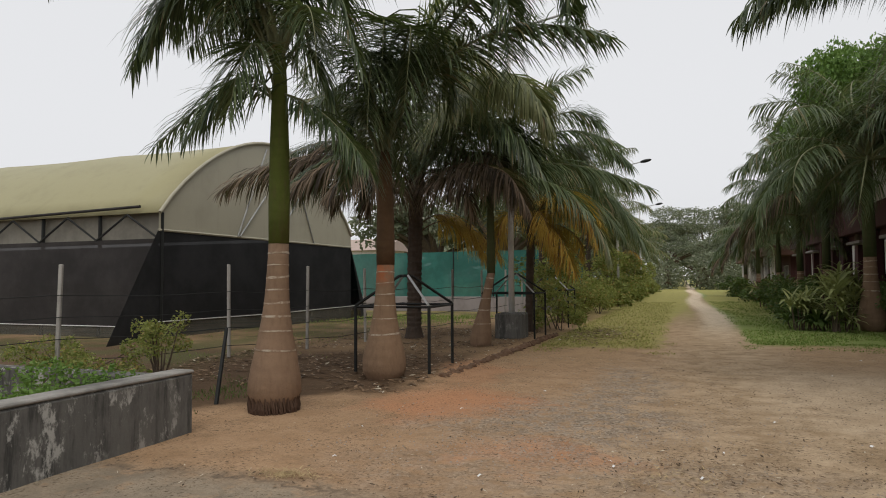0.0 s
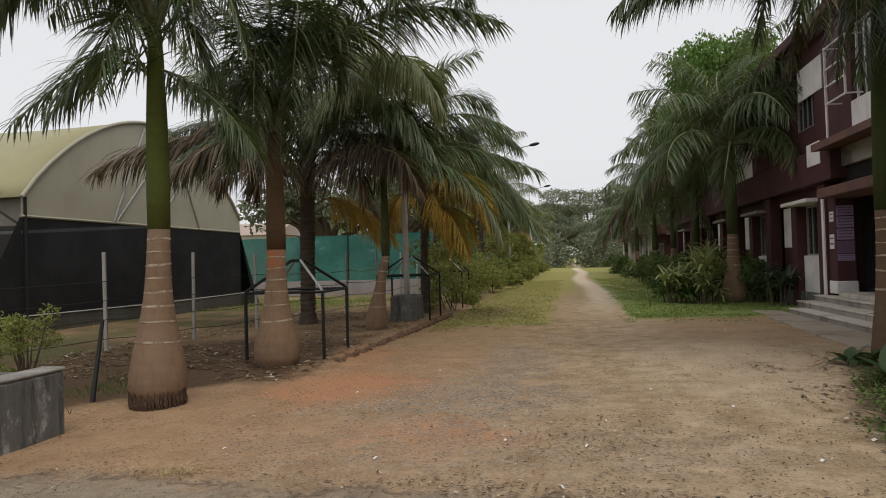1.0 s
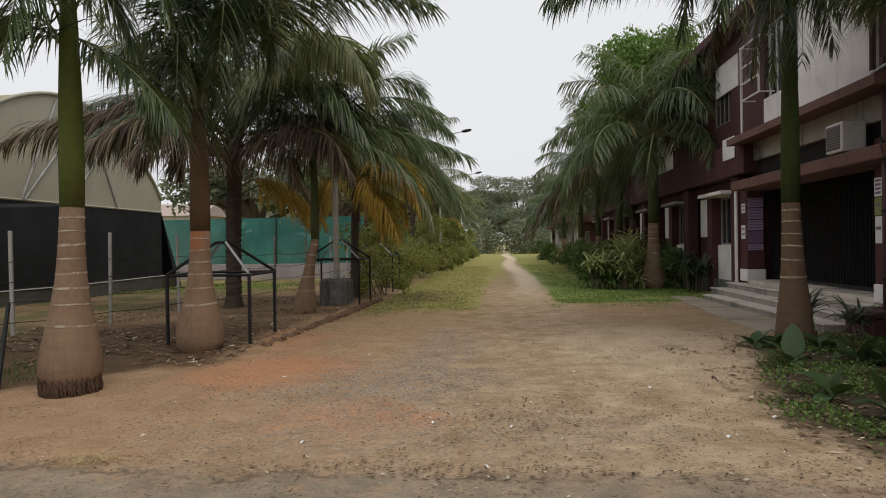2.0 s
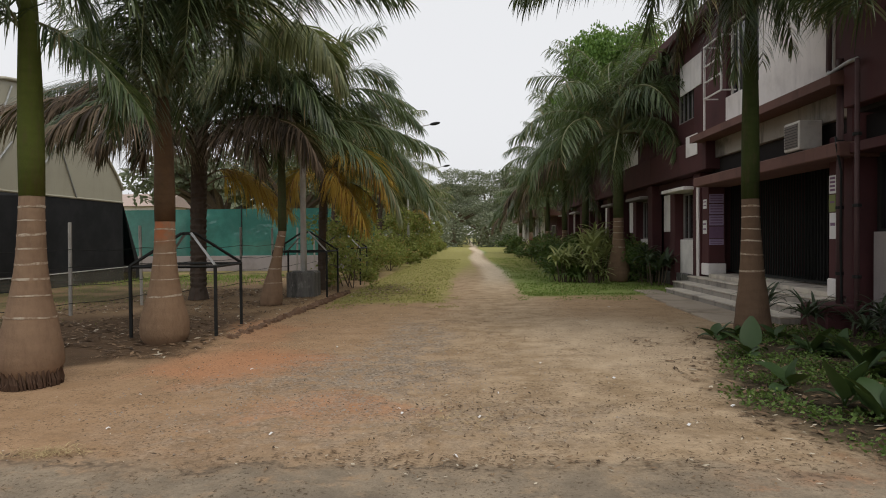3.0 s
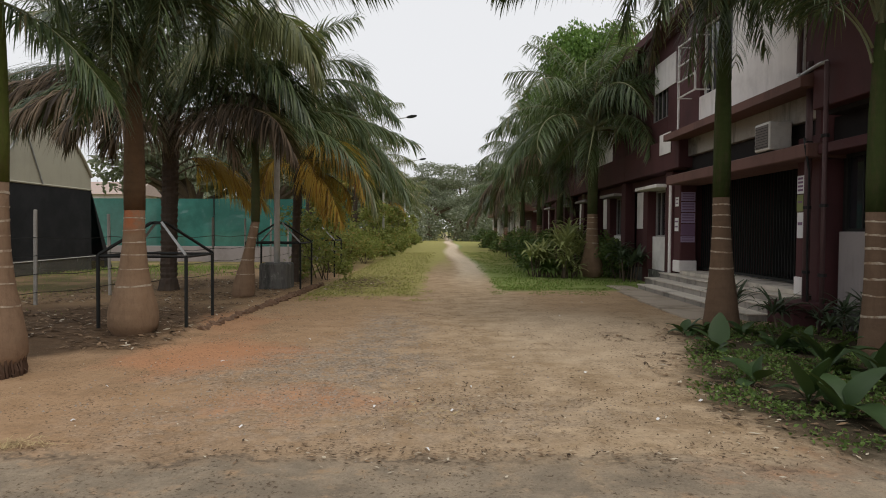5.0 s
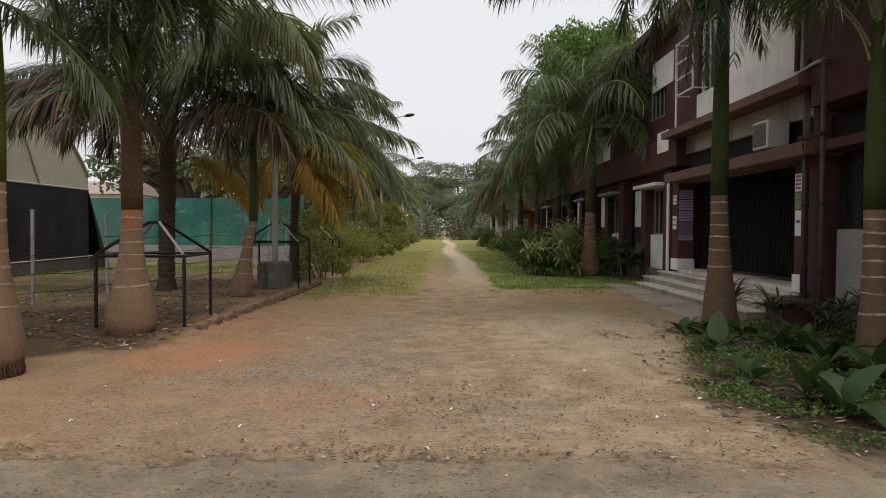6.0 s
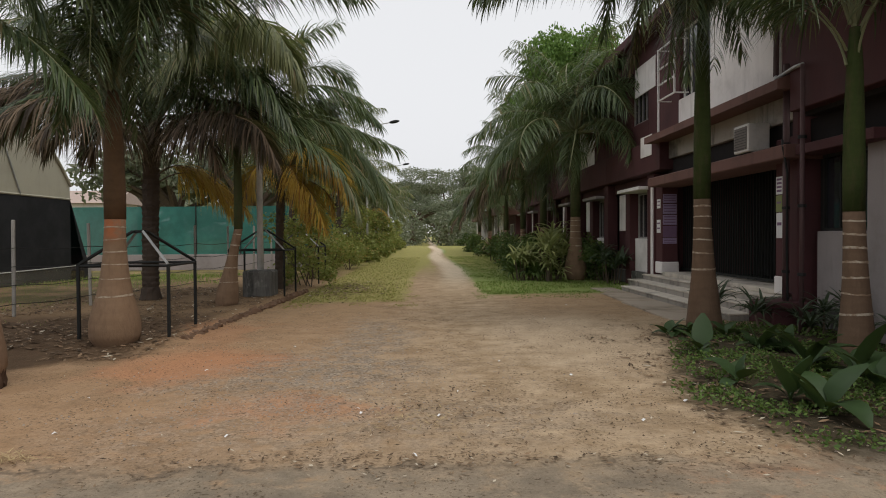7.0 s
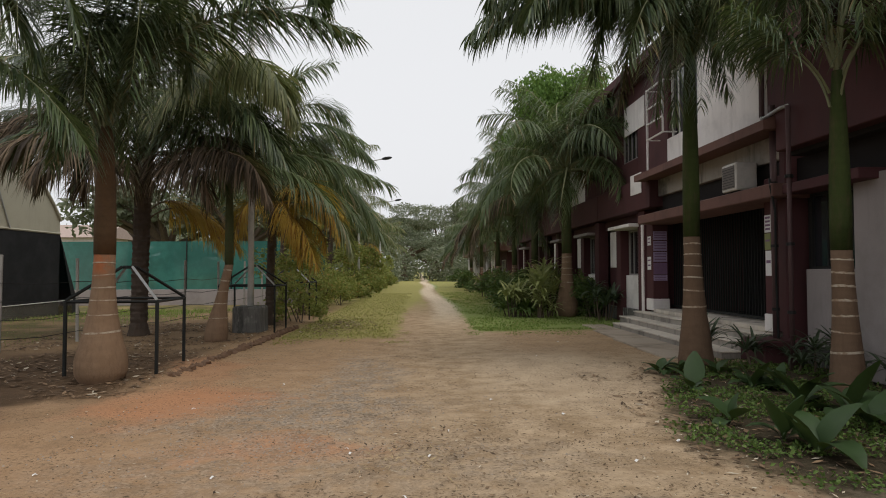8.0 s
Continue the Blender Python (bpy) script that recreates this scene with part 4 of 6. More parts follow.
arc_frond(r1, (4.56, 10.7, 5.55), (2.71, 9.4, 6.43), (1.48, 8.7, 5.03), 0.85, 1.4, "frond", 0.15, 222)
arc_frond(r1, (4.56, 10.7, 5.55), (3.95, 11.2, 7.06), (2.71, 11.6, 6.7), 0.85, 1.4, "frond", 0.15, 223)
arc_frond(r1, (4.55, 10.7, 5.5), (5.15, 11.6, 6.95), (6.07, 12.0, 5.49), 0.8, 1.3, "frond", 0.15, 224)
arc_frond(r1, (4.55, 10.7, 5.5), (3.68, 9.7, 5.89), (3.06, 9.2, 4.65), 0.8, 1.3, "frond", 0.15, 225)
arc_frond(r1, (4.57, 10.7, 5.5), (4.84, 9.7, 5.81), (4.96, 9.3, 4.62), 0.8, 1.3, "frond_lit", 0.15, 226)
arc_frond(r1, (4.55, 10.7, 5.4), (4.11, 9.9, 5.26), (3.96, 9.7, 3.95), 0.75, 1.3, "frond", 0.15, 227)
arc_frond(r1, (4.57, 10.7, 5.4), (5.26, 11.2, 5.84), (5.65, 11.4, 4.78), 0.75, 1.3, "frond", 0.15, 228)
arc_frond(r1, (4.56, 10.7, 5.55), (2.8, 10.2, 6.2), (0.92, 9.8, 5.18), 1.0, 1.7, "frond", 0.12, 332)
arc_frond(r1, (4.56, 10.7, 5.55), (3.11, 10.8, 6.56), (1.54, 10.8, 5.85), 1.0, 1.7, "frond", 0.12, 333)
arc_frond(r1, (4.56, 10.7, 5.55), (2.25, 9.6, 6.35), (1.07, 9.2, 5.59), 1.0, 1.8, "frond", 0.12, 334)
r2 = royal_palm(5.51, 8.1, 0.225, 0.125, 1.86, 4.2, 3, 0.9, "royal palm with banded trunk among broad-leaved plants", 9, bark="royal_shaded", shaft="shaft_shaded", rings=7, ring_from=0.55, lean=(-0.05, 0.0), dead=0, low=1, turn=30, cone=True)
arc_frond(r2, (5.35, 8.1, 3.72), (5.15, 8.6, 4.6), (4.41, 9.2, 4.96), 0.75, 1.2, "frond", 0.45, 61)
arc_frond(r2, (5.35, 8.1, 3.91), (4.77, 7.9, 4.43), (3.89, 7.8, 4.92), 0.75, 1.2, "frond", 0.45, 62)
arc_frond(r2, (5.48, 8.1, 3.65), (5.59, 7.8, 4.51), (6.28, 7.6, 5.01), 0.75, 1.2, "frond", 0.5, 63)
arc_frond(r2, (5.48, 8.1, 4.24), (6.06, 8.4, 5.04), (7.2, 8.8, 5.79), 0.75, 1.2, "frond", 0.4, 64)
arc_frond(r2, (5.41, 8.1, 4.32), (4.97, 8.0, 5.54), (4.57, 7.8, 4.5), 0.7, 1.3, "frond", 0.3, 65)
arc_frond(r2, (5.42, 8.1, 4.32), (5.06, 7.8, 5.59), (4.64, 7.4, 4.42), 0.7, 1.3, "frond", 0.3, 66)
arc_frond(r2, (5.45, 8.1, 4.39), (5.87, 8.0, 5.77), (6.14, 7.8, 4.59), 0.7, 1.3, "frond", 0.3, 67)
arc_frond(r2, (5.4, 8.1, 4.24), (5.02, 8.6, 5.82), (4.76, 8.9, 4.98), 0.75, 1.3, "frond", 0.3, 229)
arc_frond(r2, (5.45, 8.1, 4.24), (5.22, 7.5, 5.44), (5.12, 7.1, 4.38), 0.7, 1.3, "frond", 0.3, 230)
royal_palm(5.2, 22.4, 0.40, 0.17, 2.2, 5.3, 30, 1.3, "royal palm with full drooping crown on the grass", 10, rings=5, ring_from=1.2, dead=1, shaft="shaft_dull", leaf="frond_grey")
for i, (px, py, h, s) in enumerate(((5.0, 27.5, 5.0, 1.2), (5.1, 34, 4.7, 1.15), (5.2, 42, 4.4, 1.1), (5.0, 51, 4.2, 1.1), (5.0, 61, 4.0, 1.1))):
    royal_palm(px, py, 0.36, 0.14, 1.9, h, 26, s, "royal palm in the row along the building", 30 + i, rings=4, ring_from=1.2, dead=2, shaft="shaft_dull", leaf="frond_grey")

# ---------------------------------------------------------------- building
def window_part(parent, x, y0, z0, y1, z1, bars=3, mat="metal_white"):
    w = part("window", box(box(box(box(bmesh.new(), x - 0.04, y0, z0, x + 0.04, y0 + 0.05, z1), x - 0.04, y1 - 0.05, z0, x + 0.04, y1, z1), x - 0.04, y0 + 0.05, z0, x + 0.04, y1 - 0.05, z0 + 0.05), x - 0.04, y0 + 0.05, z1 - 0.05, x + 0.04, y1 - 0.05, z1), mat, parent, "painted window frame")
    boxed("pane", "glass", w, (x + 0.005, y0 + 0.05, z0 + 0.05, x + 0.02, y1 - 0.05, z1 - 0.05), 0)
    for k in range(1, bars + 1):
        yy = y0 + (y1 - y0) * k / (bars + 1)
        boxed("mullion", mat, w, (x - 0.03, yy - 0.015, z0 + 0.05, x, yy + 0.015, z1 - 0.05), 0)
    return w


def main_building():
    b = thing("two_storey_building", (6.6, 14.5, 0), "two-storey maroon and off-white building with canopies and grilles", "building")
    b.matrix_basis = Matrix()
    X = 6.6
    # back volume and roof
    boxed("rear_wall", "maroon", b, (15.0, -6, 0, 15.2, 46, 7.0))
    boxed("end_wall", "maroon", b, (X + 0.3, 45.8, 0, 15.0, 46, 7.0))
    boxed("end_wall", "maroon", b, (X + 0.3, -6, 0, 15.0, -5.8, 5.0))
    boxed("floor_slab", "dark", b, (X + 0.3, -5.8, 0.02, 15.0, 45.8, 0.44))
    boxed("upper_slab", "dark", b, (X + 0.3, -5.8, 3.3, 15.0, 45.8, 3.5))
    boxed("roof_slab", "maroon", b, (5.95, 10.9, 7.15, 15.3, 46.3, 7.42), 0.03, "maroon roof edge with overhang")
    boxed("terrace_slab", "concrete", b, (X + 0.3, -5.8, 4.55, 15.0, 10.6, 4.7))
    # entrance
    boxed("pilaster", "maroon", b, (6.45, 17.5, 0.55, 6.9, 17.98, 3.05), 0.02)
    boxed("pilaster_foot", "white", b, (6.43, 17.48, 0.5, 6.92, 17.98, 0.82), 0.02)
    boxed("pilaster", "maroon", b, (6.45, 11.15, 0.5, 6.9, 11.75, 3.3), 0.02)
    boxed("pilaster_foot", "white", b, (6.43, 11.4, 0.47, 6.92, 11.77, 0.80), 0.02)
    # the recess gloom is painted: near-black back wall
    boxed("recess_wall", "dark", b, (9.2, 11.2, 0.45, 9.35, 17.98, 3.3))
    boxed("recess_side", "maroon", b, (6.9, 17.83, 0.45, 9.2, 17.98, 3.3))
    boxed("recess_side", "maroon", b, (6.9, 11.2, 0.45, 9.2, 11.35, 3.3))
    gate = part("grille_gate", box(box(bmesh.new(), 7.1, 11.4, 2.95, 7.16, 17.8, 3.02), 7.1, 11.4, 0.58, 7.16, 17.8, 0.64), "metal_black", b, "black folding steel gate")
    for k in range(53):
        yy = 11.45 + k * 0.12
        boxed("bar", "metal_black", gate, (7.115, yy - 0.011, 0.64, 7.145, yy + 0.011, 2.95), 0)
    boxed("canopy", "canopy", b, (6.05, 10.75, 2.86, 7.0, 17.5, 3.1), 0.02, "faded red concrete canopy")
    # beam takes the darker step plaster in place of its shadow
    boxed("beam", "riser", b, (6.5, 11.2, 3.6, 6.75, 17.5, 4.06), 0.01)
    # black strip painted for the shade above the canopy
    boxed("beam", "dark", b, (6.62, 11.2, 3.1, 6.8, 17.5, 3.6), 0)
    # sun shelf under the upper floor: a sloped slab
    bm = bmesh.new()
    pr = [(5.92, 4.02), (5.92, 4.19), (6.36, 4.34), (6.9, 4.34), (6.9, 4.06), (6.5, 4.06)]
    rr = [[bm.verts.new((x, y, z)) for x, z in pr] for y in (10.75, 17.4)]
    for k in range(6):
        bm.faces.new((rr[0][k], rr[0][(k + 1) % 6], rr[1][(k + 1) % 6], rr[1][k]))
    bm.faces.new(rr[0][::-1])
    bm.faces.new(rr[1])
    part("sun_shelf", bm, "canopy", b, "sloping faded maroon sun shelf")
    # upper storey front
    boxed("wall", "white", b, (6.35, 11.35, 4.3, 6.6, 14.3, 7.15), 0.01, "off-white upper wall")
    boxed("wall", "maroon", b, (6.33, 10.7, 4.34, 6.6, 11.35, 7.15), 0.01)
    boxed("wall", "white", b, (6.35, 14.3, 4.3, 6.6, 16.1, 4.95), 0.01)
    w = window_part(b, 6.5, 14.35, 4.95, 16.05, 6.7, 3)
    boxed("wall", "maroon", b, (6.36, 14.3, 6.7, 6.6, 16.1, 7.15), 0.01)
    boxed("wall", "maroon", b, (6.37, 16.1, 4.3, 6.6, 17.5, 7.15), 0.01)
    cage = boxed("window_cage", "metal_white", b, (6.0, 15.5, 5.0, 6.04, 15.54, 6.35), 0, "white steel window cage")
    boxed("upright", "metal_white", cage, (6.0, 16.6, 5.0, 6.04, 16.64, 6.35), 0)
    for zz in (5.0, 5.4, 5.8, 6.3):
        boxed("rail", "metal_white", cage, (6.0, 15.54, zz, 6.035, 16.6, zz + 0.035), 0)
    for zz in (5.02, 6.32):
        for yy in (15.52, 16.62):
            boxed("bracket", "metal_white", cage, (6.04, yy - 0.015, zz - 0.015, 6.37, yy + 0.015, zz + 0.015), 0)
    # maroon parapet band of the lower wing
    boxed("parapet_band", "maroon", b, (6.1, -5.8, 3.62, 6.35, 10.7, 5.15), 0.015, "deep maroon parapet band")
    # soffit painted near-black as shade below the parapet
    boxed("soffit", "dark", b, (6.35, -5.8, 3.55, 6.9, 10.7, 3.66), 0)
    boxed("pilaster", "maroon", b, (6.4, 10.95, 0.3, 6.9, 11.14, 4.3), 0.02)
    # lower wing wall
    boxed("sill_wall", "grey_wall", b, (6.6, 9.35, 0.0, 6.85, 10.72, 1.62), 0.01, "grey-white wall below the window")
    boxed("pier", "grey_wall", b, (6.5, 8.0, 0.0, 6.85, 9.35, 3.0), 0.01, "grey-white wall pier")
    boxed("wall", "maroon", b, (6.62, -5.8, 0.0, 6.85, 8.0, 3.55), 0.01)
    boxed("plinth", "concrete", b, (6.52, 9.37, 0.0, 6.6, 10.93, 0.36), 0.01)
    boxed("lintel", "maroon", b, (6.2, 8.8, 2.9, 6.85, 10.7, 3.06), 0.01)
    # two near-black wall strips, shade put into their colour
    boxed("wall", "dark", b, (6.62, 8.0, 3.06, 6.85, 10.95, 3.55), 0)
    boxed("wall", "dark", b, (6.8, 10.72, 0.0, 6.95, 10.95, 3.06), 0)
    window_part(b, 6.72, 9.37, 1.62, 10.7, 2.9, 2, "metal_black")
    # bays towards the far end
    y = 18.0
    k = 0
    while y < 45:
        L = 4.6
        boxed("pier", "maroon", b, (6.4, y, 0.0, 6.75, y + 0.55, 3.3), 0.015)
        if k == 0:
            boxed("pier", "white", b, (6.36, y + 0.02, 0.4, 6.4, y + 0.16, 3.02), 0.005, "white painted edge")
        boxed("sill_wall", "white", b, (6.62, y + 0.55, 0.42, 6.85, y + 2.3, 1.45), 0.01, "white wall below the window")
        window_part(b, 6.74, y + 0.6, 1.45, y + 2.25, 2.85, 3, "metal_grey")
        boxed("lintel_shelf", "white" if k == 0 else "grey_wall", b, (6.1, y + 0.45, 2.87, 6.85, y + 2.5, 2.97), 0.01)
        boxed("wall", "maroon", b, (6.64, y + 0.55, 2.97, 6.85, y + L, 3.3), 0)
        boxed("pier", "maroon", b, (6.45, y + 2.3, 0.0, 6.85, y + 2.75, 2.97), 0.01)
        boxed("panel", "white", b, (6.6, y + 2.9, 1.7, 6.8, y + 3.9, 2.9), 0.01, "white board panel")
        boxed("wall", "maroon", b, (6.8, y + 2.75, 0.0, 7.0, y + L, 2.97), 0)
        boxed("plinth", "concrete", b, (6.5, y + 0.55, 0.0, 6.62, y + L, 0.42), 0.01)
        boxed("floor_band", "maroon", b, (6.25, y - 0.4 if k else y - 0.85, 3.32, 6.9, y + L - 0.4, 4.2), 0.015, "maroon floor band")
        boxed("upper_wall", "maroon", b, (6.5, y - 0.85 if k == 0 else y, 4.2, 6.75, y + 0.75, 7.15), 0.01)
        if k == 0:
            boxed("panel", "white", b, (6.47, 18.10, 5.77, 6.5, 19.85, 6.65), 0.005, "white upper wall panel")
            boxed("edge_strip", "white", b, (6.33, 17.46, 4.36, 6.37, 17.54, 6.5), 0.005, "white painted edge")
            boxed("upper_sill", "white", b, (6.22, y - 0.3, 3.78, 6.24, y + 0.6, 4.36), 0.005, "small white wall panel")
        boxed("upper_wall", "maroon", b, (6.5, y + 0.75, 4.2, 6.75, y + 2.2, 4.95), 0.01)
        window_part(b, 6.6, y + 0.75, 4.95, y + 2.2, 6.6, 3, "metal_grey")
        boxed("upper_wall", "maroon", b, (6.52, y + 0.75, 6.6, 6.75, y + 2.2, 7.15), 0)
        boxed("upper_wall", "white" if k == 1 else "maroon", b, (6.5, y + 2.2, 4.2, 6.75, y + L, 7.15), 0.01)
        y += L
        k += 1


main_building()

st = thing("entrance_steps", (0, 0, 0), "worn grey plastered entrance steps with a broad landing", "steps")
for x0, x1, y0, y1, z in ((5.44, 5.95, 11.4, 17.85, 0.15), (5.80, 6.3, 11.45, 18.4, 0.30), (6.17, 7.4, 11.5, 18.25, 0.45)):
    step = boxed("step", "riser", st, (x0, y0, -0.05, x1, y1, z - 0.035), 0.01, "stained plaster step")
    boxed("tread", "step", step, (x0 - 0.025, y0 - 0.02, z - 0.035, x1, y1 + 0.02, z), 0.012, "pale worn tread")
boxed("sill", "step", st, (6.45, 11.78, 0.45, 7.4, 17.48, 0.55), 0.012)
pb = thing("side_block", (0, 0, 0), "low maroon masonry block beside the steps", "masonry block")
boxed("block", "maroon", pb, (5.75, 10.55, -0.05, 6.45, 11.36, 0.42), 0.03)
pv = thing("paving_slabs", (0, 0, 0), "grey stone slabs laid before the steps", "paving", kind="structure")
for y0, y1, x0 in ((17.0, 18.6, 4.75), (14.9, 16.9, 4.6), (13.1, 14.8, 4.5), (11.5, 13.0, 4.45)):
    boxed("slab", "slab", pv, (x0, y0, -0.03, 5.4, y1, 0.035), 0.01)

# ---------------------------------------------------------------- greenhouse
def greenhouse():
    g = thing("greenhouse", (0, 0, 0), "arched shade-net greenhouse with pale film roof", "greenhouse")
    gx, y0, y1, L = -13.0, 13.3, 23.8, 34.0
    ym, eave, ridge = (y0 + y1) / 2, 3.45, 6.22

    def arch(u):
        a = math.pi * u
        return y0 + (y1 - y0) * u, eave + (ridge - eave) * (4 * u * (1 - u)) ** 0.92

    n, m = 24, 24
    verts, faces = [], []
    for j in range(m + 1):
        x = gx - L * j / m
        for i in range(n + 1):
            y, z = arch(i / n)
            sag = 0.06 * math.sin(j * math.pi) + 0.05 * abs(math.sin(j * math.pi / 4)) * -1
            verts.append((x, y, z + sag * math.sin(math.pi * i / n)))
    for j in range(m):
        for i in range(n):
            a = j * (n + 1) + i
            faces.append((a, a + 1, a + n + 2, a + n + 1))
    ob = raw("roof_film", verts, faces, "film", g, "sun-bleached yellowish roof film", True)
    s = ob.modifiers.new("thick", "SOLIDIFY")
    s.thickness = 0.02
    # gable
    verts, faces = [], []
    for i in range(n + 1):
        y, z = arch(i / n)
        verts += [(gx, y, z - 0.01), (gx, y, 2.98)]
    for i in range(n):
        faces.append((2 * i, 2 * i + 2, 2 * i + 3, 2 * i + 1))
    raw("gable_film", verts, faces, "film_end", g, "pale film gable")
    bm = bmesh.new()
    tube(bm, [(gx + 0.04, *arch(i / n)) for i in range(n + 1)], 0.05, 8)
    part("arch_pipe", bm, "film_end", g)
    for a, bb in (((y0 + 3.2, 3.0), (ym - 0.6, 6.0)), ((y0 + 5.2, 3.0), (y0 + 6.6, 4.6)), ((y0 + 3.3, 3.0), (y0 + 4.6, 4.4)), ((y0 + 7.6, 3.0), (y0 + 6.8, 4.6))):
        part("brace", tube(bmesh.new(), [(gx + 0.03, a[0], a[1]), (gx + 0.03, bb[0], bb[1])], 0.028, 6), "steel", g)
    # nets: gable, flared ends, lower skirt
    raw("gable_net", [(gx, y0, 2.98), (gx, y1, 2.98), (gx, y1 + 0.9, 0.55), (gx, y0, 0.55)], [(0, 1, 2, 3)], "net", g, "black shade net")
    raw("flared_net", [(gx, y0, 3.0), (gx, y0, 0.02), (gx + 0.4, y0 - 2.0, 0.02)], [(0, 1, 2)], "net", g)
    raw("flared_net", [(gx, y1, 2.98), (gx, y1 + 1.5, 0.02), (gx, y1, 0.02)], [(0, 1, 2)], "net", g)
    raw("skirt_net", [(gx, y0, 0.55), (gx, y1 + 0.9, 0.55), (gx, y1 + 0.9, 0.0), (gx, y0, 0.0)], [(0, 1, 2, 3)], "net_low", g, "pale lower skirt net")
    sx = gx - L
    raw("side_net", [(gx, y0, 2.75), (sx, y0, 2.75), (sx, y0, 0.4), (gx, y0, 0.4)], [(0, 1, 2, 3)], "net_side", g, "grey shade net side")
    raw("side_skirt", [(gx, y0, 0.4), (sx, y0, 0.4), (sx, y0, 0.0), (gx, y0, 0.0)], [(0, 1, 2, 3)], "net_low", g)
    # strip added in the side opening to stand for film glowing inside
    raw("upper_net", [(gx, y0 + 0.25, 3.55), (sx, y0 + 0.25, 3.55), (sx, y0 + 0.25, 2.7), (gx, y0 + 0.25, 2.7)], [(0, 1, 2, 3)], "inside_pale", g, "pale upper net")
    raw("far_net", [(gx, y1, 3.3), (sx, y1, 3.3), (sx, y1, 0.0), (gx, y1, 0.0)], [(0, 1, 2, 3)], "net_side", g)
    raw("end_net", [(sx, y0, 3.4), (sx, y1, 3.4), (sx, y1, 0.0), (sx, y0, 0.0)], [(0, 1, 2, 3)], "net", g)
    part("rope", tube(bmesh.new(), [(gx + 0.02, y0, 0.55), (gx + 0.02, ym, 0.5), (gx + 0.02, y1 + 0.9, 0.55)], 0.014, 5), "metal_white", g, "white rope")
    part("rope", tube(bmesh.new(), [(gx, y0 - 0.02, 0.4), (sx, y0 - 0.02, 0.4)], 0.014, 5), "metal_white", g)
    part("rolled_film", tube(bmesh.new(), [(gx - 0.6, y0 - 0.05, 3.62), (gx - 6, y0 - 0.05, 3.5), (sx, y0 - 0.05, 3.42)], 0.04, 7), "net_side", g, "rolled edge of the film")
    part("rail", tube(bmesh.new(), [(gx, y0, 2.98), (gx, y1, 2.98)], 0.04, 6), "film_end", g)
    k = 0
    x = gx
    while x > sx:
        part("post", tube(bmesh.new(), [(x, y0 + 0.12, 0), (x, y0 + 0.12, 3.45)], 0.05, 6), "metal_black", g)
        for a, c in (((x, 2.75), (x - 1.1, 3.42)), ((x - 2.2, 2.75), (x - 1.1, 3.42))):
            part("truss_bar", tube(bmesh.new(), [(a[0], y0, a[1]), (c[0], y0, c[1])], 0.03, 5), "metal_black", g)
        x -= 2.2


greenhouse()
raw("green_net_fence", [(-22, 31, 0.75), (-4.5, 31, 0.75), (-4.5, 31, 3.05), (-22, 31, 3.0)], [(0, 1, 2, 3)], "net_green", None)
gn = bpy.data.objects["green_net_fence"]
tagged(gn, "green shade net fence behind the garden", "fence")
boxed("base_wall", "grey_wall", gn, (-22, 30.9, 0.0, -4.5, 31.1, 0.75), 0.01, "pale low base wall")
for k in range(9):
    part("post", tube(bmesh.new(), [(-21.5 + 2.1 * k, 30.95, 0.7), (-21.5 + 2.1 * k, 30.95, 3.2)], 0.03, 6), "metal_black", gn)

# ---------------------------------------------------------------- fence, wall, guards, lamps
fence = thing("wire_fence", (0, 0, 0), "concrete post fence with sagging barbed wire", "fence")
FP = [(-10.6, 2.6), (-10.1, 5.0), (-9.36, 7.5), (-8.39, 10.43), (-7.77, 12.25), (-7.3, 14.1), (-6.75, 16.0), (-6.4, 17.9), (-6.1, 19.9), (-5.9, 22.0), (-5.8, 24.2)]
for k, (x, y) in enumerate(FP):
    bm = box(bmesh.new(), -0.03, -0.03, -0.1, 0.03, 0.03, 1.92 + 0.03 * math.sin(k * 2.3), 0.01)
    o = part("post", bm, "concrete_post", fence)
    o.matrix_basis = pose(x, y, 0.0, 1.5 * math.sin(k * 1.7), 1.2 * math.cos(k * 2.9), 20)
for z in (0.35, 0.7, 1.05, 1.4):
    for (xa, ya), (xb, yb) in zip(FP, FP[1:]):
        mid = ((xa + xb) / 2, (ya + yb) / 2, z - 0.05)
        part("wire", tube(bmesh.new(), [(xa + 0.06, ya, z), mid, (xb + 0.06, yb, z)], 0.007, 4), "metal_black", fence)

bm = bmesh.new()
box(bm, -5.22, -1.0, -0.05, -4.97, 5.62, 0.62, 0.025)
lw = thing("low_wall", (0, 0, 0), "mould-stained concrete planter wall with pale top", "wall")
part("wall_body", bm, "concrete", lw)
boxed("wall_cap", "concrete_top", lw, (-5.225, -1.0, 0.62, -4.965, 5.625, 0.655), 0.012, "pale worn cap")
boxed("wall_body", "concrete", lw, (-8.8, 5.35, -0.05, -5.22, 5.6, 0.6), 0.02)


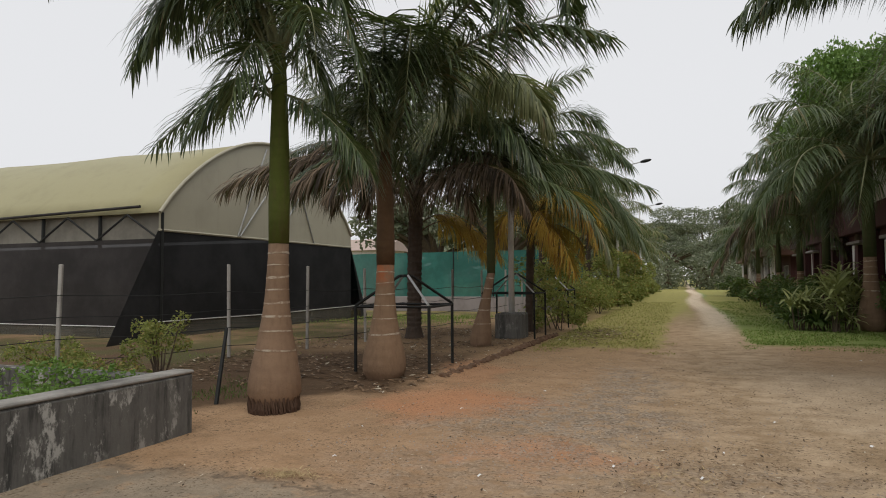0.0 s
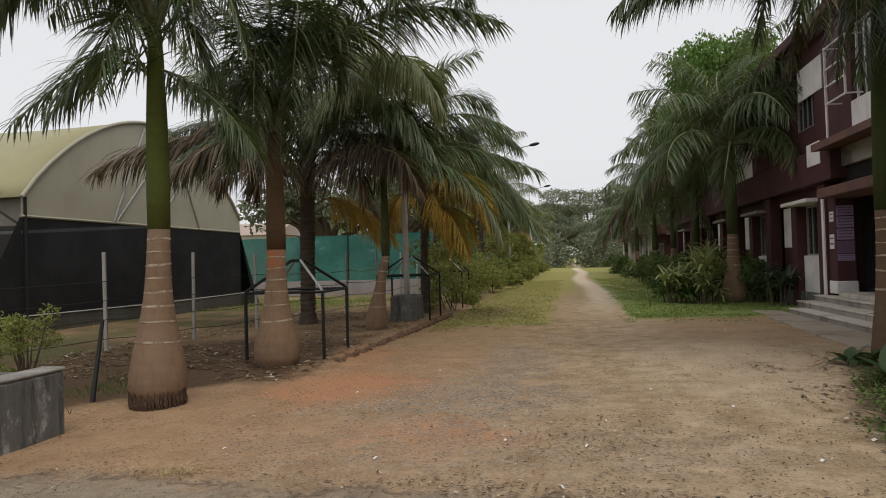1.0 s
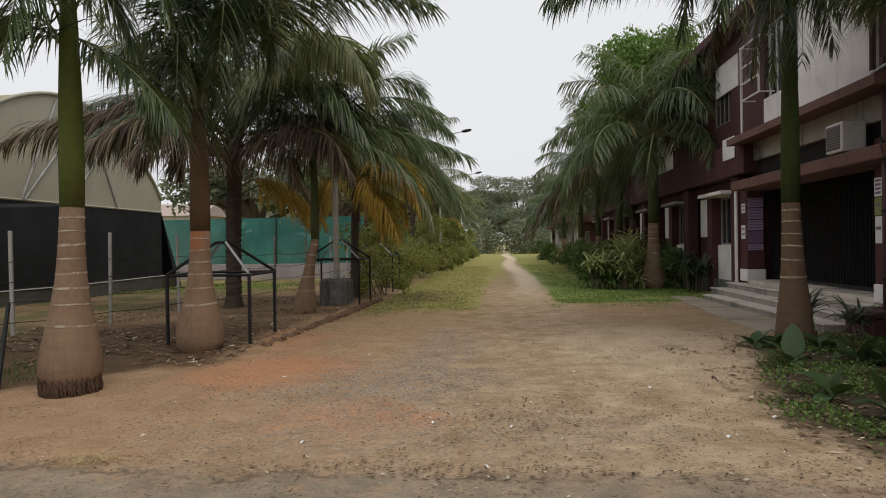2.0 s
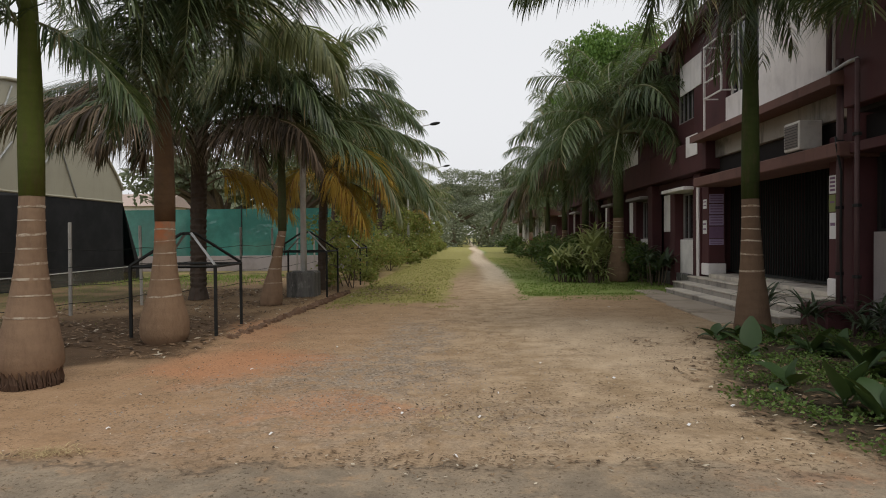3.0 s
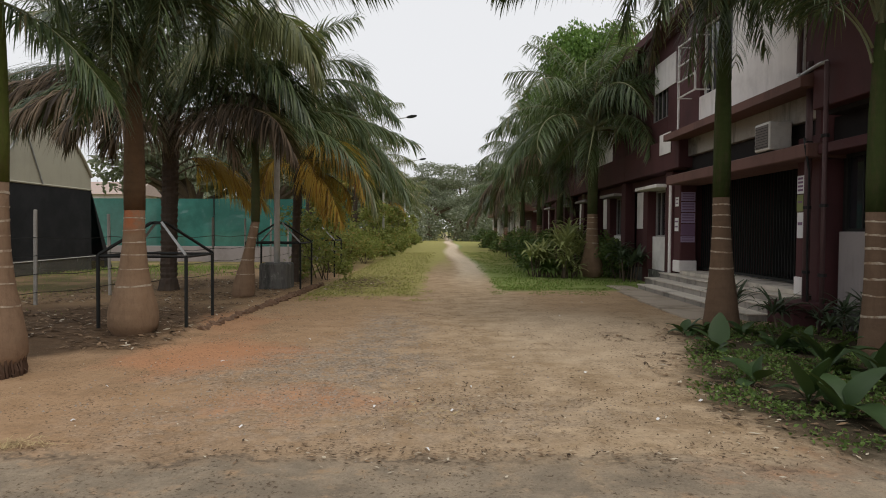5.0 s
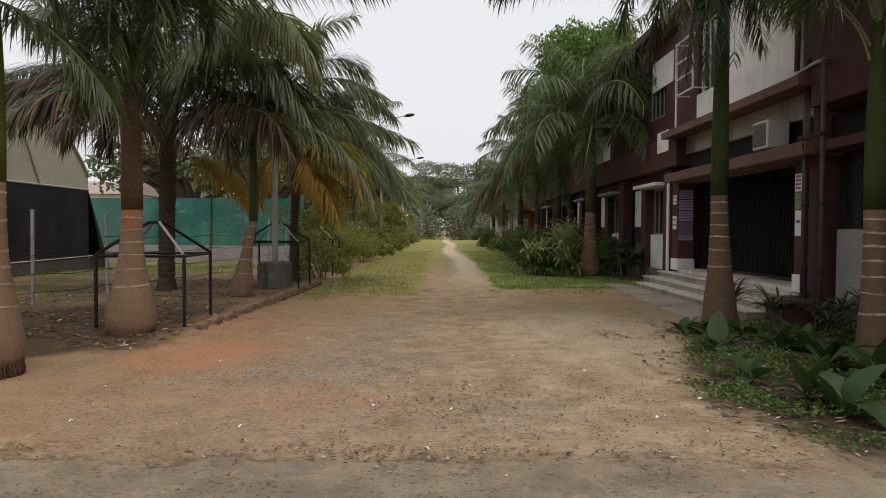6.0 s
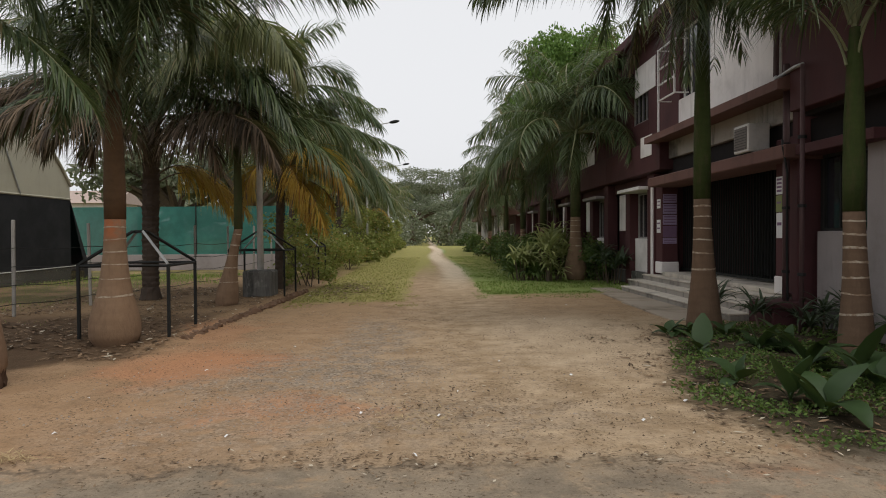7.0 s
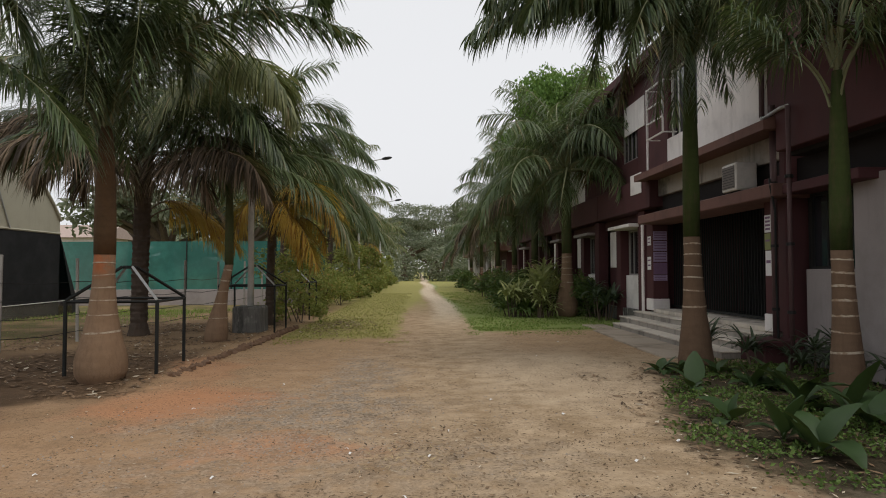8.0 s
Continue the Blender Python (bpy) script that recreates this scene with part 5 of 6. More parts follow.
def tree_guard(x, y, s, h, peak, label, turn=0.0):
    g = thing("tree_guard", (x, y, 0), label, "tree guard", "steel tree guards", turn)
    c = ((0, 0), (s, 0), (s, s), (0, s))
    for a, b in c:
        boxed("leg", "metal_black", g, (a - 0.022, b - 0.022, -0.1, a + 0.022, b + 0.022, h), 0.004)
    for (a, b), (d, e) in zip(c, c[1:] + c[:1]):
        part("rail", tube(bmesh.new(), [(a, b, h - 0.02), (d, e, h - 0.02)], 0.022, 4), "metal_black", g)
    for k, (a, b) in enumerate(c):
        part("brace", tube(bmesh.new(), [(a, b, h), (s / 2 + (a - s / 2) * 0.12, s / 2 + (b - s / 2) * 0.12, h + peak)], 0.025, 4), "steel" if k % 2 else "metal_black", g)
    part("collar", tube(bmesh.new(), [(s / 2, s / 2, h + peak - 0.03), (s / 2, s / 2, h + peak + 0.02)], 0.1, 8), "metal_black", g)
    return g


tree_guard(-5.18, 9.66, 1.3, 1.18, 0.5, "black steel tree guard frame with pyramid braces", 3)
tree_guard(-5.05, 16.5, 1.4, 1.25, 0.5, "black steel tree guard frame beside the lamp plinth")
tree_guard(-5.0, 21.4, 1.4, 1.25, 0.5, "black steel tree guard frame under the hedge")


def street_lamp(x, y, h, label, plinth):
    g = thing("street_lamp", (x, y, 0), label, "street lamp", "street lamps")
    if plinth:
        bm = box(bmesh.new(), -0.36, -0.36, -0.05, 0.36, 0.36, 0.74, 0.04)
        part("plinth", bm, "concrete", g, "dark mouldy concrete plinth")
    part("pole", tube(bmesh.new(), [(0, 0, 0), (0, 0, 4), (0, 0, h - 0.5)], [0.085, 0.07, 0.05], 10), "pole", g, smooth=True)
    part("arm", tube(bmesh.new(), [(0, 0, h - 0.5), (0.25, 0, h - 0.25), (1.5, 0.1, h)], [0.045, 0.04, 0.03], 8), "steel", g)
    bm = bmesh.new()
    bmesh.ops.create_uvsphere(bm, u_segments=12, v_segments=8, radius=1, matrix=pose(1.72, 0.1, h + 0.04, 0, -10, 0) @ Matrix.Diagonal((0.34, 0.15, 0.1, 1)))
    part("lamp_head", bm, "metal_black", g, "grey lamp head", True)


street_lamp(-4.2, 16.3, 8.45, "tall street lamp on a square concrete plinth", True)
street_lamp(-3.7, 40.0, 8.6, "tall street lamp further down the lane", False)
street_lamp(-3.7, 62.0, 8.4, "distant tall street lamp", False)

# broken earth kerb
kb = thing("broken_kerb", (0, 0, 0), "broken low kerb of earth and brick lumps", "kerb", kind="structure")
g = np.random.default_rng(5)
for k in range(104):
    y = 9.75 + k * 0.083 + g.uniform(-0.04, 0.04)
    bm = bmesh.new()
    bmesh.ops.create_icosphere(bm, subdivisions=1, radius=1)
    for v in bm.verts:
        v.co *= 1 + g.uniform(-0.4, 0.35)
    bmesh.ops.transform(bm, matrix=pose(-3.7 + 0.0025 * k + g.uniform(-0.05, 0.05), y, 0.03, g.uniform(-30, 30), g.uniform(-30, 30), g.uniform(0, 360)) @ Matrix.Diagonal((g.uniform(0.04, 0.09), g.uniform(0.06, 0.13), g.uniform(0.04, 0.10), 1)), verts=bm.verts)
    part("lump", bm, "clod", kb)

# ---------------------------------------------------------------- things on the building
ac = thing("air_conditioner", (0, 0, 0), "off-white window air conditioner above the canopy", "air conditioner")
boxed("case", "metal_white", ac, (6.03, 11.95, 3.13, 6.45, 12.52, 3.66), 0.02)
gr = boxed("grille", "grille_grey", ac, (6.018, 12.0, 3.18, 6.034, 12.47, 3.61), 0.002, "dark front grille")
for k in range(8):
    boxed("slat", "metal_black", gr, (6.012, 12.01, 3.2 + k * 0.05, 6.02, 12.46, 3.208 + k * 0.05), 0)
boxed("bracket", "metal_black", ac, (6.1, 12.0, 3.1, 6.5, 12.48, 3.13), 0.003)

dp = thing("drain_pipes", (0, 0, 0), "maroon drain pipes fixed to the wall with a pale elbow", "drain pipe")
part("pipe", tube(bmesh.new(), [(6.22, 11.0, 0.0), (6.22, 11.0, 4.5)], 0.055, 10), "pipe", dp, smooth=True)
part("pipe", tube(bmesh.new(), [(6.0, 10.15, 0.0), (6.0, 10.15, 4.28)], 0.036, 10), "pipe", dp, smooth=True)
part("elbow", tube(bmesh.new(), [(6.0, 10.15, 4.28), (6.02, 10.4, 4.3), (6.2, 11.3, 4.32), (6.28, 11.45, 4.4)], 0.032, 8), "steel", dp, "pale horizontal pipe", True)
part("pipe", tube(bmesh.new(), [(6.28, 11.45, 4.4), (6.3, 11.45, 6.6)], 0.05, 8), "pipe", dp)
for z in (0.9, 2.0, 3.1):
    for x, y in ((6.22, 11.0), (6.0, 10.15)):
        part("clamp", tube(bmesh.new(), [(x, y, z), (x, y, z + 0.05)], 0.065, 10), "metal_black", dp)
cable = new("cable")
part("hose", tube(bmesh.new(), [(6.15, 11.0, 3.2), (6.05, 10.8, 3.05), (6.1, 10.75, 2.6), (6.15, 10.85, 1.4), (6.2, 10.9, 0.4)], 0.02, 6), "metal_black", cable)
tagged(cable, "thin dark hose hanging beside the pipes", "cable")


def notice(x0, y0, z0, x1, y1, z1, mat, label, lines=3):
    """A sheet of paper on a wall face, with bars for its unreadable print."""
    ob = boxed("notice", mat, None, (x0, y0, z0, x1, y1, z1), 0)
    tagged(ob, label, "notice", "notices by the entrance")
    for k in range(lines):
        z = z1 - (z1 - z0) * (k + 0.7) / (lines + 0.6)
        h = (z1 - z0) * 0.06
        if abs(y1 - y0) < abs(x1 - x0):
            boxed("print_bar", "paper_pink", ob, (x0 + 0.03, y0 - 0.003, z - h, x1 - 0.03, y0, z + h), 0)
        else:
            boxed("print_bar", "paper_pink", ob, (x0 - 0.003, y0 + 0.03, z - h, x0, y1 - 0.03, z + h), 0)


for k, (m, z0, z1) in enumerate((("paper_lilac", 2.44, 2.68), ("paper_lilac", 2.14, 2.41), ("paper_lilac", 1.84, 2.11), ("paper_pink", 1.5, 1.81), ("paper_lilac", 1.32, 1.48))):
    notice(6.47, 17.488, z0, 6.85, 17.496, z1, m, "lilac printed notice taped on the maroon pilaster", 3)
notice(6.438, 17.6, 2.3, 6.446, 17.85, 2.55, "paper", "white notice taped on the maroon pilaster", 2)
notice(6.438, 17.6, 1.62, 6.446, 17.87, 1.98, "paper", "white notice taped on the maroon pilaster", 2)
notice(6.438, 11.5, 2.3, 6.446, 11.72, 2.62, "paper", "white notice with print taped on the pilaster", 4)
notice(6.438, 11.52, 1.98, 6.446, 11.72, 2.28, "paper_green", "olive notice taped on the pilaster", 1)
notice(6.438, 11.5, 1.5, 6.446, 11.7, 1.96, "paper", "white notice taped on the pilaster", 1)

# second, lower building at the far end
fb = thing("far_building", (0, 0, 0), "low maroon building with white columns at the lane's end", "building")
boxed("wall", "maroon", fb, (7.2, 52, 0, 7.5, 80, 3.2), 0.01)
boxed("wall", "maroon", fb, (7.5, 52, 0, 13, 52.3, 3.2), 0.01)
boxed("roof", "canopy", fb, (5.6, 51.2, 3.2, 13.5, 80.5, 3.9), 0.03, "dull red roof fascia")
for k in range(7):
    boxed("column", "white", fb, (5.9, 52 + k * 4, 0, 6.2, 52.3 + k * 4, 3.2), 0.02)
    window_part(fb, 7.19, 53 + k * 4, 1.0, 55 + k * 4, 2.5, 2)

# ---------------------------------------------------------------- vegetation
def shrub(x, y, blobs, n, size, mat, label, seed, name="shrub", stems=5, category="shrub", group="hedge along the lane"):
    g = np.random.default_rng(seed)
    s = thing(name, (x, y, 0), label, category, group)
    for k in range(stems):
        b = blobs[k % len(blobs)]
        a = g.uniform(0, math.tau)
        part("stem", tube(bmesh.new(), [(0.15 * math.cos(a), 0.15 * math.sin(a), -0.05), (b[0] * 0.5, b[1] * 0.5, b[2] * 0.5), (b[0], b[1], b[2])], [0.02, 0.014, 0.006], 5), "bark", s)
    finish("foliage", leaf_mesh("foliage", clumps(g, blobs, n // len(blobs)), size, g), mat, s)
    return s


def blobs_in(g, n, w, d, z0, z1, r):
    return [(g.uniform(-w, w), g.uniform(-d, d), g.uniform(z0, z1), r * g.uniform(0.6, 1.2), r * g.uniform(0.6, 1.2), r * g.uniform(0.5, 1.0)) for _ in range(n)]


g = np.random.default_rng(11)
for k in range(14):
    y = 20.0 + k * 3.1 + 0.12 * k * k
    n = 3400 if k < 4 else 2200
    tall = 2.0 + 0.9 * math.sin(k * 2.1)
    bl = blobs_in(g, 9, 0.75, 1.6, 0.75, tall, 0.55) + blobs_in(g, 5, 0.9, 1.6, 0.2, 0.7, 0.35) + blobs_in(g, 4, 0.5, 1.2, tall, tall + 0.6, 0.3)
    shrub(-4.05 + g.uniform(-0.3, 0.3) + 0.02 * k, y, bl, n, 0.12 if k < 4 else 0.19, "leaf", "dense green shrub in the hedge along the lane", 100 + k)
for k in range(4):
    shrub(-7.0 + g.uniform(-0.8, 0.5), 33 + k * 5, blobs_in(g, 8, 1.0, 1.8, 0.4, 2.6, 0.8), 1800, 0.18, "leaf", "dark shrub behind the hedge", 140 + k)


def tree(x, y, trunk_h, blobs, n, size, mat, label, seed, r=0.2, name="tree", up=0.3):
    g = np.random.default_rng(seed)
    t = thing(name, (x, y, 0), label, "tree")
    part("trunk", tube(bmesh.new(), [(0, 0, -0.1), (0.05, 0.05, trunk_h * 0.6), (0.1, 0, trunk_h)], [r * 1.3, r, r * 0.8], 9), "bark", t, smooth=True)
    for b in blobs[:12]:
        part("limb", tube(bmesh.new(), [(0.08, 0, trunk_h * 0.85), (b[0] * 0.5, b[1] * 0.5, (trunk_h + b[2]) / 2), (b[0], b[1], b[2])], [r * 0.6, r * 0.35, r * 0.1], 6), "bark", t)
    finish("crown", leaf_mesh("crown", clumps(g, blobs, n // len(blobs)), size, g, up=up), mat, t)
    return t


g = np.random.default_rng(21)
tree(6.6, 30.0, 5.0, [(g.normal() * 0.75, g.normal() * 1.1, g.uniform(6.4, 9.9), 1.15, 1.25, 1.1) for _ in range(40)], 76000, 0.17, "leaf_bright", "bright green leafy tree with drooping leaves behind the palms", 51, 0.18, up=1.8)
# rain tree and woods closing the lane


def umbrella(x, y, h, w, label, seed, n, size=0.9):
    g = np.random.default_rng(seed)
    bl = []
    for _ in range(30):
        u = g.uniform(-1, 1)
        bl.append((u * w, g.uniform(-0.5, 0.5) * w, h * (1 - 0.28 * u * u) - g.uniform(0, 0.30) * h, w * 0.24, w * 0.24, h * 0.09))
    tree(x, y, h * 0.45, bl, n, size, "leaf_haze", label, seed, 0.5)


umbrella(4.5, 150, 16.8, 15, "hazy spreading rain tree at the lane's end", 61, 42000, 0.38)
umbrella(-20, 165, 14, 16, "hazy distant tree beyond the lane", 62, 5000)
umbrella(28, 140, 14, 16, "hazy distant tree beyond the lane", 63, 5000)
umbrella(-2.5, 112, 9, 6, "hazy tree closing the lane", 64, 16000, 0.28)
umbrella(8.5, 104, 9, 6.5, "hazy tree closing the lane", 65, 16000, 0.28)
umbrella(2.6, 125, 6.5, 4.5, "hazy low tree closing the lane", 66, 3500, 0.5)
for k, (x, y, h, w) in enumerate(((-17, 44, 8.0, 5), (-11.5, 42, 7.5, 4), (-8, 48, 7.5, 4), (-27, 62, 6.5, 6), (-19, 70, 7.5, 6), (-13, 74, 7.0, 6), (-38, 60, 5.0, 6), (-9, 60, 5, 4), (-54, 80, 6, 8))):
    umbrella(x, y, h, w, "pale tree beyond the garden net", 70 + k, 3500, 0.45)
# thicket and woods below get their haze from the leaf colour
low = finish("lane_end_thicket", leaf_mesh("lane_end_thicket", clumps(np.random.default_rng(13), [(x, 98 + 4 * math.sin(x * 1.7), 2.2, 2.4, 2.0, 3.6 + 0.9 * math.sin(x)) for x in (-16, -13, -10, -7.5, -5, -2.6, 3.6, 6, 8.4, 11, 14, 17)] + [(x, 128 + 3 * math.sin(x), 4, 3.4, 2, 5) for x in range(-20, 24, 4)], 900), 0.5, np.random.default_rng(14)), "leaf_haze")
tagged(low, "hazy thicket at the end of the lane", "bushes", kind="stuff")
woods = finish("far_woods", leaf_mesh("far_woods", clumps(np.random.default_rng(3), [(x, 190 + 6 * math.sin(x), 3, 9, 5, 4.5 + 1.5 * math.sin(x * 0.7)) for x in range(-190, 190, 9)], 330), 1.3, np.random.default_rng(4)), "leaf_haze")
tagged(woods, "hazy line of distant woods", "woods", kind="stuff")
fh = thing("distant_house", (-28, 52, 0), "pale distant house with a red tiled roof", "house")
boxed("wall", "white", fh, (-4, -2, 0, 4, 2, 4.2), 0.02)
bm = bmesh.new()
vv = [bm.verts.new(p) for p in ((-4.4, -2.4, 4.2), (4.4, -2.4, 4.2), (4.4, 2.4, 4.2), (-4.4, 2.4, 4.2), (-4.4, 0, 5.3), (4.4, 0, 5.3))]
for f in ((0, 1, 5, 4), (2, 3, 4, 5), (0, 4, 3), (1, 2, 5), (3, 2, 1, 0)):
    bm.faces.new([vv[i] for i in f])
part("roof", bm, "red_tile", fh)


# strap-leaved plants
def strap_mesh(length, width, bend, segs=5, fold=0.25, broad=False):
    verts, faces = [], []
    p, e = Vector((0, 0, 0)), radians(78)
    for j in range(segs + 1):
        u = j / segs
        w = width * (math.sin(math.pi * min(0.97, 0.08 + u * 0.9)) ** (0.8 if broad else 0.6)) * 0.5
        if broad and u < 0.3:
            w = width * 0.06
        n = Vector((-math.sin(e), 0, math.cos(e)))
        verts += [p + Vector((0, -w, 0)) + n * w * fold, p.copy(), p + Vector((0, w, 0)) + n * w * fold]
        e -= radians(bend) / segs
        p = p + Vector((math.cos(e), 0, math.sin(e))) * length / segs
    for j in range(segs):
        a = 3 * j
        faces += [(a, a + 1, a + 4, a + 3), (a + 1, a + 2, a + 5, a + 4)]
    me = bpy.data.meshes.new("leaf")
    me.from_pydata([tuple(v) for v in verts], [], faces)
    me.update()
    return me


STRAP = {}


def plant(name, x, y, leaves, length, width, mat, label, seed, broad=False, stems=1, height=0.0, bend=(40, 110), category="plant", group=""):
    """A clump of strap or broad leaves, on bare stems where it has height."""
    g = np.random.default_rng(seed)
    p = thing(name, (x, y, 0), label, category, group)
    for s in range(stems):
        sx, sy = (0, 0) if stems == 1 else (g.uniform(-0.3, 0.3), g.uniform(-0.3, 0.3))
        h = height * g.uniform(0.6, 1.1)
        if h > 0.1:
            part("stem", tube(bmesh.new(), [(sx * 0.6, sy * 0.6, -0.03), (sx, sy, h)], [0.025, 0.016], 6), "bark", p)
        for k in range(leaves):
            key = (broad, mat, int(g.integers(0, 4)))
            if key not in STRAP:
                me = strap_mesh(1.0, 0.34 if broad else 0.11, bend[0] + (bend[1] - bend[0]) * key[2] / 3, 6, 0.3, broad)
                me.materials.append(M[mat])
                me.polygons.foreach_set("use_smooth", [True] * len(me.polygons))
                STRAP[key] = me
            o = new("leaf", STRAP[key])
            o.parent = p
            L = length * g.uniform(0.65, 1.15)
            u = k / leaves
            o.matrix_basis = pose(sx, sy, max(0.0, h - 0.25 * h * u), g.uniform(-12, 12), 25 * u + g.uniform(-8, 8), k * 137.5 + g.uniform(-25, 25)) @ Matrix.Diagonal((L, L * width / (0.34 if broad else 0.11) / length, L, 1))
    return p


# broad-leaved clumps on the verge near the yard
for k, (x, y, L) in enumerate(((3.28, 6.72, 0.5), (3.44, 5.99, 0.52), (3.47, 5.5, 0.56), (3.67, 8.49, 0.5), (3.74, 9.9, 0.45), (4.47, 8.53, 0.5), (4.51, 7.45, 0.6), (4.55, 6.37, 0.6), (4.65, 6.86, 0.65), (4.55, 9.69, 0.45), (4.15, 9.99, 0.42), (4.81, 8.51, 0.5))):
    plant("broad_leaf_plant", x, y, 5 + k % 3, L, 0.30 * L / 0.62, "leaf_dark", "clump of broad dark green glossy leaves", 200 + k, True, bend=(15, 120), group="broad-leaved clumps on the verge")
for k, (x, y, h) in enumerate(((5.3, 11.2, 0.45), (5.6, 10.4, 0.4), (6.1, 9.7, 0.45), (6.1, 8.9, 0.35), (6.2, 8.2, 0.3), (5.9, 10.0, 0.25))):
    plant("spiky_plant", x, y, 22, 0.5, 0.045, "leaf_drac", "spiky dracaena with dull narrow leaves", 230 + k, False, 2, h, group="spiky plants by the wall")
# border under the palms
for k, (x, y, h, m, L) in enumerate(((3.95, 21.6, 1.5, "leaf_stripe", 0.75), (3.3, 22.1, 0.8, "leaf_stripe", 0.6), (4.35, 23.2, 1.7, "leaf_stripe", 0.75), (3.75, 22.6, 0.9, "leaf_stripe", 0.7), (4.6, 22.6, 1.1, "leaf_stripe", 0.7), (5.0, 24.0, 1.6, "leaf_stripe", 0.7), (4.3, 21.9, 0.5, "leaf_stripe", 0.6), (3.25, 22.9, 0.35, "leaf_border", 0.6), (3.5, 22.2, 0.3, "leaf_border", 0.6), (4.0, 22.2, 0.25, "leaf_border", 0.55), (4.6, 33, 1.4, "leaf_stripe", 0.8), (4.1, 37, 1.0, "leaf_red", 0.8), (4.3, 41, 1.1, "leaf_red", 0.8), (4.0, 39, 1.0, "leaf_stripe", 0.8), (6.0, 20.6, 0.9, "leaf_drac", 0.6), (6.1, 21.6, 1.0, "leaf_drac", 0.6))):
    plant("cordyline", x, y, 16, L, 0.09, m, "spiky border plant with striped or coloured leaves", 260 + k, False, 4, h, group="border plants by the palms")
for k, (x, y, w, z) in enumerate(((3.7, 25.6, 0.7, 1.2), (4.2, 28, 0.9, 1.6), (5.9, 22.0, 0.35, 1.2), (6.0, 23.8, 0.4, 1.2), (5.1, 26.0, 0.7, 1.3), (4.4, 30, 0.9, 1.6), (4.3, 33, 0.9, 1.3), (4.4, 37, 0.9, 1.2), (4.8, 47, 1.2, 1.4), (4.6, 53, 1.3, 1.5), (4.4, 60, 1.5, 1.6))):
    shrub(x, y, blobs_in(g, 7, w, w, 0.25, z, 0.45 + 0.1 * (k > 6)), 1700, 0.12 + 0.06 * (k > 6), "leaf_border", "dark leafy border shrub under the palms", 300 + k, group="border shrubs under the palms")

# weeds behind the low wall, bush, stake
shrub(-6.3, 4.3, blobs_in(g, 16, 0.9, 1.1, 0.3, 0.62, 0.32), 9000, 0.055, "leaf_bright", "mass of bright green weeds behind the low wall", 401, "weed_bed", 6, "weeds", "weeds")
shrub(-7.6, 6.4, blobs_in(g, 12, 0.9, 0.6, 0.1, 0.4, 0.25), 1800, 0.08, "leaf", "tangle of tall green weeds by the fence", 402, "weed_bed", 6, "weeds", "weeds")
shrub(-9.2, 7.6, blobs_in(g, 10, 1.0, 0.8, 0.2, 0.6, 0.26), 3200, 0.055, "leaf", "tangle of tall green weeds by the fence", 403, "weed_bed", 6, "weeds", "weeds")
shrub(-6.9, 7.15, blobs_in(g, 12, 0.38, 0.36, 0.65, 1.05, 0.16), 1500, 0.05, "leaf", "small rounded bush with fine leaves", 404, "bush", 8, "shrub", "weeds")
part("stake", tube(bmesh.new(), [(-5.75, 6.9, -0.05), (-5.95, 7.35, 0.95)], [0.03, 0.025], 6), "metal_black")
tagged(bpy.data.objects["stake"], "leaning dark stake by the wall", "stake")


# ---------------------------------------------------------------- scattered small stuff
def blades(name, pts, hmin, hmax, mat, label, seed, width=0.012):
    g = np.random.default_rng(seed)
    n = len(pts)
    a = g.uniform(0, math.tau, n)
    h = g.uniform(hmin, hmax, n)
    base = np.column_stack([pts, np.zeros(n) - 0.01])
    side = np.column_stack([np.cos(a), np.sin(a), np.zeros(n)]) * width
    lean = np.column_stack([g.normal(0, 0.5, n) * h, g.normal(0, 0.5, n) * h, h])
    v = np.stack([base - side, base + side, base + lean * 0.55 + side * 0.7, base + lean, base + lean * 0.55 - side * 0.7], 1).reshape(-1, 3)
    me = bpy.data.meshes.new(name)
    me.from_pydata(v.tolist(), [], [tuple(5 * i + k for k in range(5)) for i in range(n)])
    me.update()
    return tagged(finish(name, me, mat), label, "grass", kind="stuff")


def scatter(n, x0, x1, y0, y1, seed, keep=0.0, scale=0.9, power=1.0):
    g = np.random.default_rng(seed)
    p = np.column_stack([g.uniform(x0, x1, n), y0 + (y1 - y0) * g.uniform(0, 1, n) ** power])
    if keep:
        p = np.array([q for q in p if noise.noise((q[0] * scale, q[1] * scale, seed)) > keep - 0.5])
    return p


p = scatter(16000, -3.3, -0.45, 15.3, 46, 1, 0.0, 0.8, 1.5)
p = p[p[:, 0] < -0.55 + 0.25 * np.sin(p[:, 1] * 1.3) + 0.012 * (p[:, 1] - 15)]
p = p[p[:, 1] > 15.2 + 0.5 * np.sin(p[:, 0] * 2.1) + 2.2 * np.random.default_rng(91).random(len(p)) ** 3]
p = p[p[:, 0] < -0.5 - 0.8 * np.random.default_rng(92).random(len(p)) ** 3 + 0.2 * np.sin(p[:, 1])]
blades("lane_grass", p, 0.012, 0.05, "grass", "thin yellowish grass along the lane", 1, 0.014)
p = scatter(20000, 1.35, 6.2, 17.2, 48, 2, 0.2, 0.8, 1.5)
p = p[p[:, 0] > 1.5 + 0.2 * np.sin(p[:, 1] * 0.9)]
p = p[p[:, 1] > 16.9 + 0.4 * np.sin(p[:, 0] * 2.3) + 1.8 * np.random.default_rng(93).random(len(p)) ** 3]
p = p[p[:, 0] > 1.45 + 0.7 * np.random.default_rng(94).random(len(p)) ** 3]
blades("verge_grass", p, 0.015, 0.07, "grass_green", "fresh green grass beside the lane", 2, 0.014)
